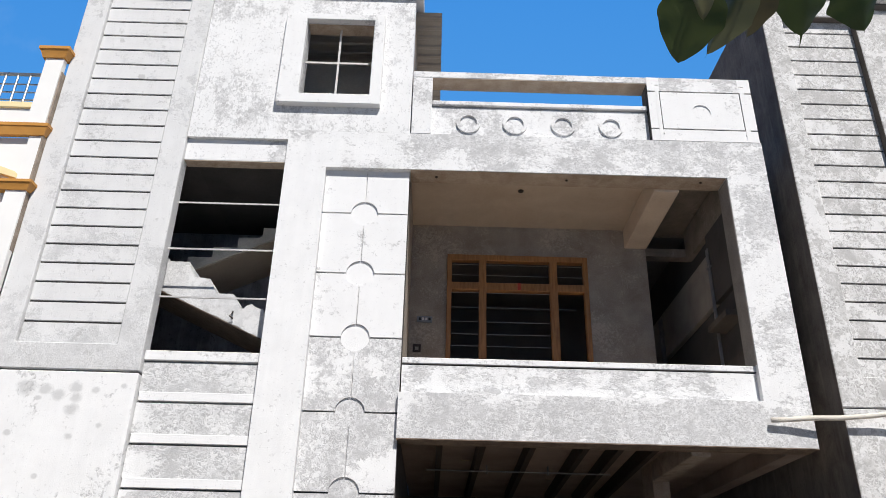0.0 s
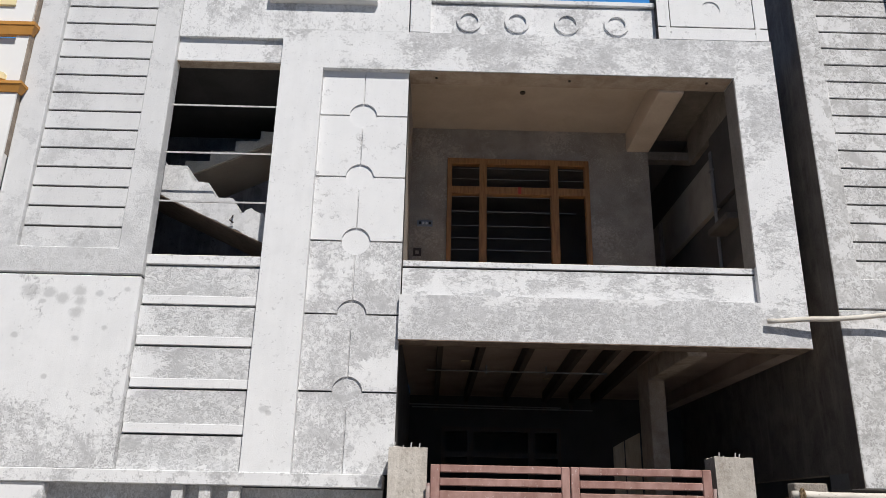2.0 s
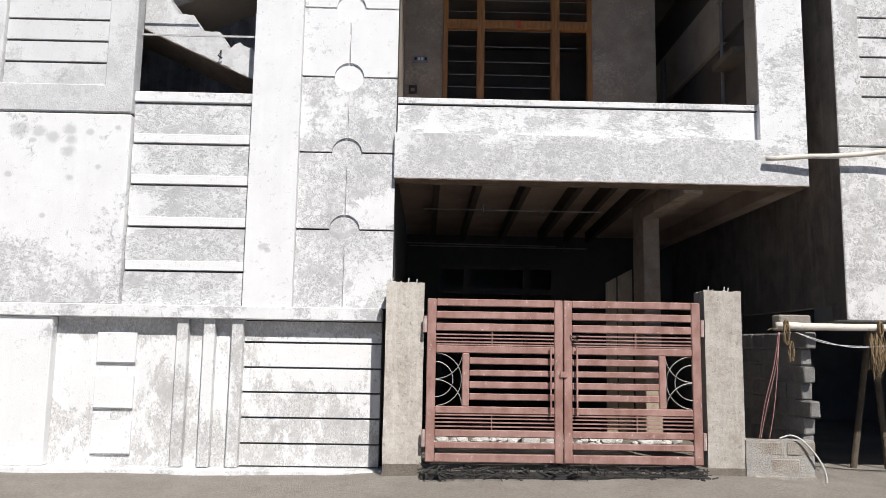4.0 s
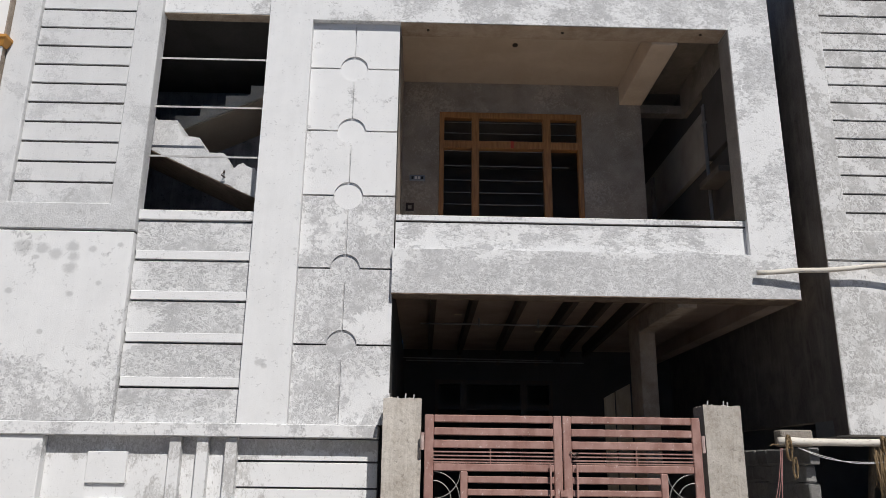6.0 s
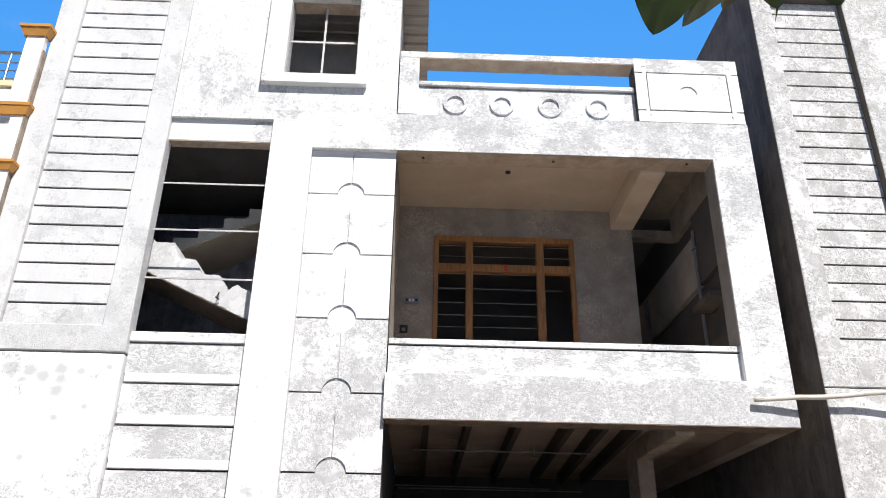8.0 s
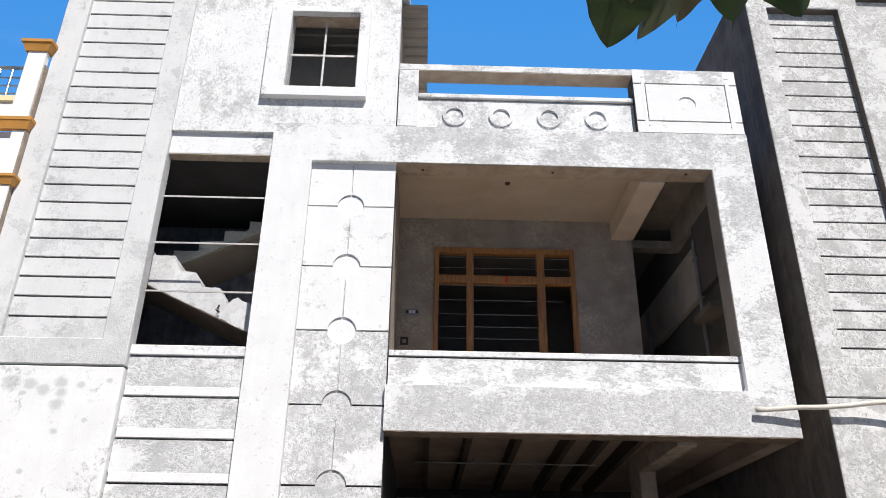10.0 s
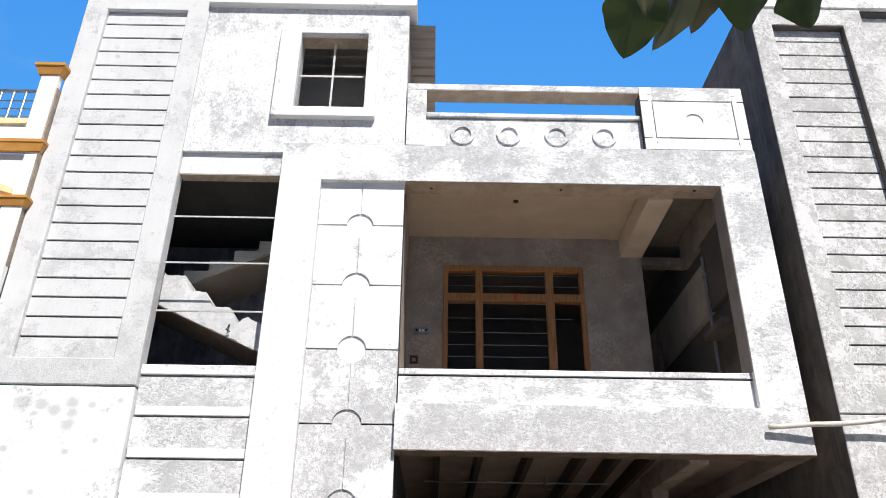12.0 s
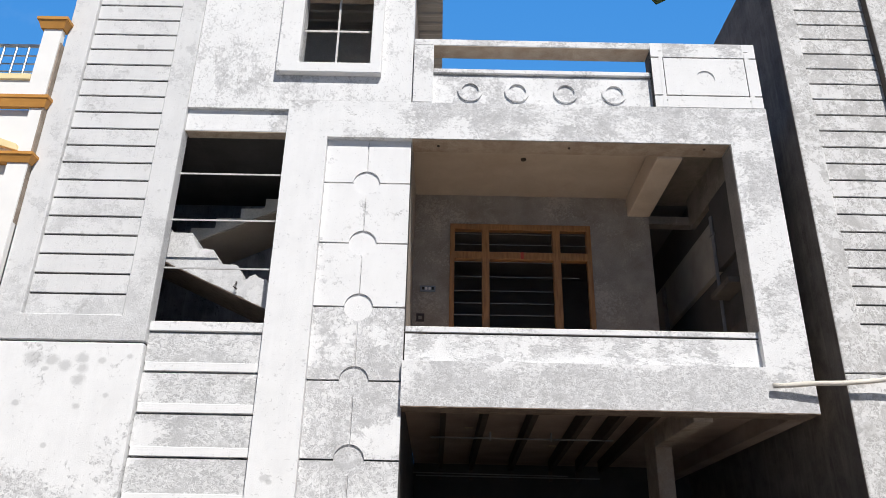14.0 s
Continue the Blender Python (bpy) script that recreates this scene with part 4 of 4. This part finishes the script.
part("parapet_cap", box(-9.5, -4.791, LY - 0.01, LY + 0.26, 6.430, 6.512), CREAM, left, "cream painted parapet cap", 0.005)
part("corner_pier", box(-4.790, -4.572, LY, LY + 0.08, 6.206, 7.164), WHITE_PAINT, left, "white corner pier")
part("bare_return", rough_up(box(-4.5715, -4.5545, LY + 0.02, 0.60, 4.6, 6.98), 5, 0.006), BARE, left, "rough bare cement edge beside the next house")
part("pier_wall", box(-4.723, -4.573, LY + 0.03, LY + 0.07, 5.433, 6.057), WHITE_PAINT, left)
part("lower_pier", box(-4.784, -4.556, LY, LY + 0.079, -0.75, 5.317), WHITE_PAINT, left, "white lower pier")


def cornice(x0, x1, y0, y1, z0, z1, out):
    """A stepped moulding, wider at the top."""
    h = z1 - z0
    bm = bmesh.new()
    loops = []
    for f, g in ((0, 0.3), (0.35, 0.55), (0.72, 0.85), (0.72, 1.0), (1.0, 1.0)):
        o = out * g
        loops.append([bm.verts.new(p) for p in ((x0 - o, y0 - o, z0 + h * f), (x1 + o, y0 - o, z0 + h * f), (x1 + o, y1 + o, z0 + h * f), (x0 - o, y1 + o, z0 + h * f))])
    for a, b in zip(loops, loops[1:]):
        for k in range(4):
            bm.faces.new((a[k], a[(k + 1) % 4], b[(k + 1) % 4], b[k]))
    bm.faces.new(loops[0][::-1])
    bm.faces.new(loops[-1])
    return bm


part("pier_cornice", cornice(-4.805, -4.575, LY, LY + 0.08, 7.165, 7.305, 0.070), OCHRE, left, "orange painted cornice")
part("cornice", cornice(-9.5, -4.562, LY + 0.02, LY + 0.05, 6.058, 6.205, 0.050), OCHRE, left, "orange painted cornice")
part("cornice", cornice(-9.5, -4.556, LY, LY + 0.05, 5.318, 5.432, 0.060), OCHRE, left, "orange painted cornice")
part("gable_trim", prism([(-5.40, 5.69), (-4.726, 5.49), (-4.76, 5.575), (-5.40, 5.80)], LY + 0.02, LY + 0.0795), CREAM, left, "cream sloping trim")
rail = part("terrace_rail", tube([(-9.5, LY + 0.12, 7.002), (-4.791, LY + 0.12, 7.002)], 0.022, 8), STEEL, left, "steel terrace rail")
for z in (6.626, 6.738, 6.855):
    part("rail_bar", tube([(-9.5, LY + 0.12, z), (-4.791, LY + 0.12, z)], 0.010, 6), STEEL, rail)
for k in range(22):
    x = -4.985 - 0.149 * k
    part("rail_post", tube([(x, LY + 0.12, 6.513), (x, LY + 0.12, 6.981)], 0.013, 6), STEEL, rail)

# ---- gate ----


def gate_pillar(x0, x1, top, seed):
    ob = thing("gate_pillar", ((x0 + x1) / 2, -0.16, -0.3), "raw cast concrete gate pillar with stub bars on top", "pillar", "gate pillars")
    body = box(x0, x1, -0.30, -0.025, -0.4, top)
    bmesh.ops.subdivide_edges(body, edges=body.edges, cuts=9, use_grid_fill=True)
    for v in body.verts:
        v.co += 0.006 * noise.noise_vector(v.co * 9 + Vector((seed, 0, 0)))
        if v.co.z > top - 0.03:
            v.co.z += 0.018 * noise.noise(v.co * 22)
    part("shaft", body, PILLAR, ob)
    for k in range(4):
        x, y = x0 + 0.05 + 0.075 * k, -0.27 + 0.1 * (k % 2)
        part("stub_bar", tube([(x, y, top - 0.01), (x + 0.006, y, top + 0.045 - 0.02 * (k % 3 == 1))], 0.007, 5), IRON, ob)
    return ob


gate_pillar(-0.366, -0.012, 1.664, 1.0)
gate_pillar(2.602, 2.948, 1.634, 5.0)


def gate_leaf(x_hinge, x_meet):
    """A leaf from its hinge stile to its meeting stile, either way round."""
    s = 1 if x_meet > x_hinge else -1
    wide = abs(x_meet - x_hinge)
    y0, y1 = -0.38, -0.34
    ob = thing("gate_leaf", (x_hinge, -0.36, 0.05), "maroon primed steel gate leaf with slats and scroll work, closed", "gate", "gate leaves")

    def bar(name, a, b, z0, z1, ya=y0, yb=y1, mat=MAROON, edge=0.007, label=""):
        x0, x1 = sorted((x_hinge + s * a, x_hinge + s * b))
        return part(name, box(x0, x1, ya, yb, z0, z1), mat, ob, label, edge)

    bar("stile", 0.0, 0.082, 0.05, 1.515)
    bar("stile", wide - 0.076, wide, 0.05, 1.515)
    a, b = 0.0825, wide - 0.0765
    for z0, z1 in ((1.448, 1.515), (1.334, 1.402), (1.221, 1.293), (1.022, 1.088), (0.480, 0.544), (0.273, 0.337), (0.171, 0.229), (0.050, 0.127)):
        bar("rail", a, b, z0, z1, y0 + 0.003, y1 - 0.003)
    for z in (1.190, 1.157, 1.124, 1.100, 0.468, 0.436, 0.402, 0.366):
        bar("thin_bar", a, b, z - 0.006, z + 0.006, -0.366, -0.354, edge=0)
    for z0, z1 in ((1.088, 1.221), (0.337, 0.480)):
        bar("spacer", 0.59, 0.60, z0, z1, -0.369, -0.367, edge=0)
    bar("upright", 0.324, 0.389, 0.5445, 1.0215, y0 + 0.002, y1 - 0.002)
    for z0, z1 in ((0.922, 0.983), (0.816, 0.872), (0.706, 0.768), (0.601, 0.661)):
        bar("slat", 0.390, b, z0, z1, y0 + 0.006, y1 - 0.006)
    bar("drop_bar", wide - 0.122, wide - 0.106, 0.47, 1.09, -0.420, -0.402, MAROON, 0.003, "thin maroon upright drop bar")
    for z in (0.52, 0.97):
        bar("bar_bracket", wide - 0.122, wide - 0.106, z - 0.012, z + 0.012, -0.4015, -0.3805, MAROON, 0)
    cz = 0.783
    for cx, c, r, a0, a1 in ((0.083, cz, 0.236, -88, 88), (0.083, cz, 0.158, -90, 90), (0.083, cz + 0.247, 0.2425, -90, -5), (0.083, cz - 0.247, 0.2425, 5, 90)):
        pts = [(x_hinge + s * x, -0.36, z) for x, z in arc(cx, c, r, a0, a1, 16) if 0.083 <= x <= 0.325 and 0.5445 <= z <= 1.0215]
        part("scroll", tube(pts, 0.0045, 6), SCROLL, ob, "thin grey bent rod")
    for z in (1.28, 0.26):
        part("hinge", tube([(x_hinge - s * 0.020, -0.365, z - 0.075), (x_hinge - s * 0.020, -0.365, z + 0.075)], 0.019, 8), HINGE, ob, "worn pinkish steel barrel hinge")
    return ob


gate_leaf(0.020, 1.262)
far_leaf = gate_leaf(2.532, 1.272)
part("lock_plate", box(1.235, 1.300, -0.398, -0.3815, 0.815, 0.868), MAROON, far_leaf, "small lock plate", 0.003)
part("tied_wire", tube([(1.33, -0.395, 1.20), (1.36, -0.41, 1.17), (1.41, -0.40, 1.20), (1.35, -0.41, 1.15), (1.40, -0.40, 1.14)], 0.008, 5), DARK_IRON, far_leaf, "twist of dark wire")

# ---- block walls beside the gate ----
random.seed(4)


def block_mesh(name, w, d, h, mat, seed):
    bm = box(-w / 2, w / 2, -d / 2, d / 2, -h / 2, h / 2)
    bmesh.ops.bevel(bm, geom=bm.edges[:], offset=0.012, segments=1, affect="EDGES")
    for v in bm.verts:
        v.co += 0.011 * noise.noise_vector(v.co * 13 + Vector((seed, seed, 0)))
    return mesh_of(name, bm, mat)


tall = thing("block_wall", (3.48, 0.6, -0.3), "unfinished boundary wall of grey cement blocks with a ragged front end", "wall", "block walls")
kinds = [block_mesh("block", 0.105, 0.29, 0.153, BLOCK, k) for k in range(3)]
part("mortar", box(3.577, 3.665, 0.02, 4.5, -0.35, 1.20), MORTAR, tall)
for j in range(10):
    z = -0.246 + 0.160 * j
    start_y = -0.24 + (0.0 if j % 2 else 0.10) + random.uniform(-0.03, 0.03) if j > 3 else -0.12
    for k in range(9):
        y = start_y + 0.145 + 0.302 * k
        piece("block", kinds[(j + k) % 3], (3.622 + random.uniform(-0.008, 0.008), y + random.uniform(-0.015, 0.015) * (k == 0), z), tall, Matrix.Rotation(random.uniform(-0.07, 0.07), 4, "Z") @ Matrix.Rotation(random.uniform(-0.03, 0.03), 4, "X"))
top_block = thing("loose_block", (3.475, -0.18, 1.28), "loose pale cement block lying on the boundary wall", "block")
part("block", box(3.325, 3.625, -0.26, -0.10, 1.280, 1.428), BLOCK_BROWN, top_block, "", 0.012)
low = thing("block_wall", (3.25, -0.25, -0.3), "low wall of earth-stained cement blocks", "wall", "block walls")
low_kinds = [block_mesh("block", 0.268, 0.17, 0.128, BLOCK_BROWN, 10 + k) for k in range(3)]
part("mortar", rough_up(box(2.945, 3.57, -0.318, -0.17, -0.4, 0.277), 6, 0.012), PALE_MORTAR, low)
for j in range(4):
    for k in range(3):
        x = 3.45 - 0.30 * k - (0.15 if j % 2 else 0)
        if x > 3.05:
            piece("block", low_kinds[(j + k) % 3], (x, -0.24, 0.205 - 0.152 * j), low)

# ---- poles, ropes, cables ----


def pole(a, b, r, label):
    ob = thing("bamboo_pole", a, label, "pole", "bamboo poles")
    a, b = Vector(a), Vector(b)
    n = 26
    bm = bmesh.new()
    pts = [a.lerp(b, k / n) + 0.012 * noise.noise_vector(a + Vector((k * 0.35, 0, 0))) for k in range(n + 1)]
    tube(pts, r, 10, bm, 0.85)
    for v in bm.verts:
        v.co += 0.004 * noise.noise_vector(v.co * 18)
    part("stem", bm, BAMBOO, ob, smooth=True)
    return ob


pole((3.352, -0.060, 2.972), (6.24, -0.39, 3.135), 0.026, "bleached bamboo pole running from the balcony beam to the next house")
pole((3.262, -0.33, 1.318), (6.4, -0.50, 1.305), 0.035, "bleached bamboo pole lashed level beside the gate pillar")


def loops(cx, cy, cz, rx, rz, n, seed):
    random.seed(seed)
    pts = []
    for k in range(n * 10 + 1):
        a = 2 * math.pi * k / 10
        pts.append((cx + rx * math.cos(a) * random.uniform(0.7, 1.1), cy + 0.02 * math.sin(a * 1.7) - 0.02, cz + rz * math.sin(a) * random.uniform(0.8, 1.1)))
    return pts


rope = thing("coir_rope", (3.33, -0.37, 1.32), "frayed coir rope lashing hanging in loops from the pole", "rope", "rope lashings")
part("lashing", tube(loops(3.335, -0.35, 1.315, 0.02, 0.06, 9, 3), 0.0045, 5), ROPE, rope)
part("hanging_loop", tube(loops(3.325, -0.37, 1.25, 0.026, 0.10, 6, 5), 0.0036, 5), ROPE, rope)
part("hanging_loop", tube(loops(3.366, -0.37, 1.085, 0.022, 0.095, 4, 8), 0.0036, 5), ROPE, rope)
part("loose_end", tube([(3.27, -0.34, 1.30), (3.235, -0.35, 1.285), (3.20, -0.35, 1.293), (3.165, -0.36, 1.276)], 0.004, 5), ROPE, rope)
rope2 = thing("coir_rope", (4.17, -0.38, 1.32), "bunch of frayed coir rope hanging from the pole", "rope", "rope lashings")
part("lashing", tube(loops(4.185, -0.40, 1.30, 0.02, 0.07, 6, 13), 0.006, 5), ROPE, rope2)
for k in range(9):
    part("hanging_loop", tube(loops(4.09 + 0.012 * k, -0.42 + 0.006 * (k % 3), 1.14 - 0.03 * (k % 4), 0.022, 0.12 + 0.012 * (k % 3), 2, 20 + k), 0.0034, 5), ROPE, rope2)
for k in range(12):
    x = 4.08 + 0.011 * k
    part("frayed_end", tube([(x, -0.40, 1.02), (x + random.uniform(-0.03, 0.03), -0.41, 0.95), (x + random.uniform(-0.05, 0.05), -0.41, 0.88 + random.uniform(-0.05, 0.05))], 0.0025, 4), ROPE, rope2)


def strand(name, pts, r, mat, label, category, group=""):
    """A sagging line through points, smoothed."""
    out = []
    p = [Vector(q) for q in pts]
    for k in range(len(p) - 1):
        a, b, c, d = p[max(k - 1, 0)], p[k], p[k + 1], p[min(k + 2, len(p) - 1)]
        for s in range(8):
            u = s / 8
            out.append(0.5 * ((2 * b) + (c - a) * u + (2 * a - 5 * b + 4 * c - d) * u * u + (3 * b - a - 3 * c + d) * u ** 3))
    out.append(p[-1])
    ob = part(name, tube(out, r, 6), mat, None, smooth=True)
    return tagged(ob, label, category, group)


strand("cable", [(3.27, -0.37, 1.26), (3.23, -0.36, 0.95), (3.15, -0.33, 0.60), (3.09, -0.30, 0.285)], 0.0032, WIRE_RED, "thin faded red cable hanging from the pole to the low wall", "cable", "hanging cables")
strand("cable", [(3.26, -0.37, 1.26), (3.21, -0.36, 0.95), (3.13, -0.33, 0.62), (3.075, -0.30, 0.285)], 0.0032, WIRE_RED, "thin faded red cable hanging from the pole to the low wall", "cable", "hanging cables")
strand("cable", [(3.27, -0.37, 1.26), (3.24, -0.36, 0.9), (3.21, -0.33, 0.55), (3.17, -0.30, 0.285)], 0.0032, WIRE_RED, "thin faded red cable hanging from the pole to the low wall", "cable", "hanging cables")
strand("hose", [(3.26, -0.30, 0.292), (3.36, -0.33, 0.325), (3.46, -0.36, 0.27), (3.58, -0.38, 0.12), (3.635, -0.39, -0.03), (3.62, -0.40, -0.22)], 0.0085, HOSE, "grey hose bent over the end of the low block wall", "hose", "hoses")
strand("hose", [(4.22, -0.40, -0.02), (4.32, -0.42, 0.03), (4.48, -0.45, 0.0), (4.7, -0.5, -0.14)], 0.0085, HOSE, "grey hose lying beside the low wall", "hose", "hoses")
for k in range(2):
    strand("wire", [(3.42, -0.37, 1.262), (3.66, -0.39, 1.185 - 0.014 * k), (3.95, -0.42, 1.13 + 0.012 * k), (4.4, -0.45, 1.16), (6.0, -0.50, 1.25)], 0.0036, HOSE, "slack pale wire tied along the bamboo pole", "wire", "slack wires")
for label, foot, head in (("leaning grey timber prop under the next house", (4.62, 1.0, -0.3), (4.905, 1.0, 1.394)), ("dark upright timber prop under the next house", (5.03, 1.0, -0.3), (4.93, 1.0, 1.394))):
    post = thing("prop_post", foot, label, "post", "prop posts")
    part("stem", rough_up(tube([foot, head], 0.034, 8), 2, 0.006, foot[0]), BARK, post)

# ---- rubble and debris ----
random.seed(11)


def stone(name, at, size, mat, label, seed, group):
    bm = bmesh.new()
    bmesh.ops.create_icosphere(bm, subdivisions=2, radius=1)
    for v in bm.verts:
        v.co *= 1 + 0.35 * noise.noise(v.co * 1.3 + Vector((seed, 0, 0)))
        v.co.x *= size * random.uniform(0.98, 1.02)
        v.co.y *= size * 0.8
        v.co.z = max(v.co.z * size * 0.62, -size * 0.3)
        v.co += Vector(at) + Vector((0, 0, size * 0.3))
    ob = part(name, bm, mat, None)
    return tagged(ob, label, "stone", group)


for k in range(56):
    back = k % 2
    x = 0.12 + 2.75 * k / 55 + random.uniform(-0.05, 0.05)
    stone("rubble_stone", (x, (1.08, 1.48)[back] + random.uniform(-0.12, 0.12), 0.021), random.uniform(0.035, 0.055) + random.uniform(0.0, 0.035) * back, RUBBLE, "pale broken stone on the carport floor behind the gate", k * 3.1, "rubble stones")
cut_stone = thing("rubble_block", (1.18, 1.26, 0.021), "pale cut stone block among the rubble", "stone")
part("body", box(1.09, 1.28, 1.18, 1.34, 0.021, 0.150), RUBBLE, cut_stone, edge=0.02)

# scraps over a black block that stands in for the shaded gap
sill = box(-0.02, 2.545, -0.52, -0.30, -0.40, -0.035)
for k in range(260):
    x, y = random.uniform(-0.0, 2.55), random.uniform(-0.62, -0.33)
    p = Vector((x, y, -0.03 + random.uniform(-0.02, 0.05)))
    d = Vector((random.uniform(-1, 1), random.uniform(-0.4, 0.4), random.uniform(-0.35, 0.35))).normalized() * random.uniform(0.02, 0.07)
    tube([p - d, p + d], random.uniform(0.003, 0.010), 4, sill)
tagged(part("debris", sill, DEBRIS, None), "dark scraps below the gate, black filling its shaded gap", "debris", kind="stuff")

# ---- overhanging tree ----
tree = thing("tree", (1.9, -8.3, -0.72), "roadside tree with broad pointed green leaves hanging low", "tree")
part("trunk", tube([(1.9, -8.3, -0.85), (1.86, -8.25, 0.3), (1.75, -8.1, 1.5), (1.6, -7.95, 2.3)], 0.11, 10, taper=0.6), BARK, tree, smooth=True)
part("limb", tube([(1.75, -8.1, 1.5), (1.35, -7.7, 2.1), (0.9, -7.3, 2.2), (0.56, -7.12, 2.02)], 0.035, 8, taper=0.35), BARK, tree, smooth=True)
part("twig", tube([(0.56, -7.12, 2.02), (0.45, -7.08, 1.89), (0.36, -7.05, 1.79), (0.30, -7.03, 1.755)], 0.010, 6, taper=0.4), BARK, tree, smooth=True)


def leaf(base, tip, wide, fold, turn, lobes=0.0, drip=0.0, curl=0.15):
    """A broad leaf folded along its midrib; drip: how abruptly it narrows to its drawn-out tip."""
    base, tip = Vector(base), Vector(tip)
    along = tip - base
    length = along.length
    d = along.normalized()
    side = Matrix.Rotation(turn, 3, d) @ d.cross(Vector((0, 1, 0.3))).normalized()
    out = side.cross(d)
    bm = bmesh.new()
    n, rows = 26, []
    end = 1 - 0.2 * drip
    for k in range(n + 1):
        u = k / n
        v = u / end
        if v < 0.56:
            w = math.sin(math.pi / 2 * min(1, v / 0.54)) ** 0.9
        else:
            w = max(0, 1 - (min(1, v) - 0.56) / 0.44) ** (0.75 - 0.3 * drip)
        w = max(w, 0.09 * drip * (1 - u) / 0.2 if u > 0.6 else 0, 0.006) * wide / 2
        row = []
        for s in (-1, -0.66, -0.33, 0, 0.33, 0.66, 1):
            ww = w * (1 + lobes * (math.sin(u * 11 + s * 3 + turn * 9) + 0.5 * math.sin(u * 27 + s * 5)) * (abs(s) > 0.9))
            row.append(bm.verts.new(base + along * u + side * (ww * s) + out * (abs(s) * w * fold + curl * length * (u - 0.5) ** 2 + 0.07 * w * math.sin(u * 17 + s * 2) * abs(s))))
        rows.append(row)
    for a, b in zip(rows, rows[1:]):
        for k in range(6):
            bm.faces.new((a[k], a[k + 1], b[k + 1], b[k]))
    return bm


LEAVES = [
    ((0.224, -7.110, 1.549), (0.215, -7.051, 1.506), 0.055, 0.25, 0.15, 0.04, 0.0, GREEN_LEAF),
    ((0.214, -7.126, 1.543), (0.228, -7.080, 1.522), 0.026, 0.9, 0.6, 0.05, 0.2, OLIVE_LEAF),
    ((0.267, -7.109, 1.560), (0.241, -7.040, 1.522), 0.033, 0.7, 0.5, 0.05, 0.2, OLIVE_LEAF),
    ((0.283, -7.093, 1.573), (0.278, -7.039, 1.540), 0.028, 0.8, 0.6, 0.06, 0.4, BROWN_LEAF),
    ((0.326, -7.079, 1.597), (0.338, -7.018, 1.554), 0.047, 0.3, -0.1, 0.06, 0.8, GREEN_LEAF),
    ((0.408, -7.017, 1.657), (0.434, -6.970, 1.618), 0.060, 0.3, 0.0, 0.04, 0.2, GREEN_LEAF),
]
for base, tip, wide, fold, turn, lobes, drip, skin in LEAVES:
    lf = part("leaf", leaf(base, tip, wide, fold, turn, lobes, drip), skin, tree, smooth=True)
    b = Vector(base)
    part("stalk", tube([b, b.lerp(Vector((0.34, -7.06, 1.76)), 0.5) + Vector((0, 0, 0.03)), (0.34, -7.04, 1.77)], 0.0016, 5), BARK, lf)
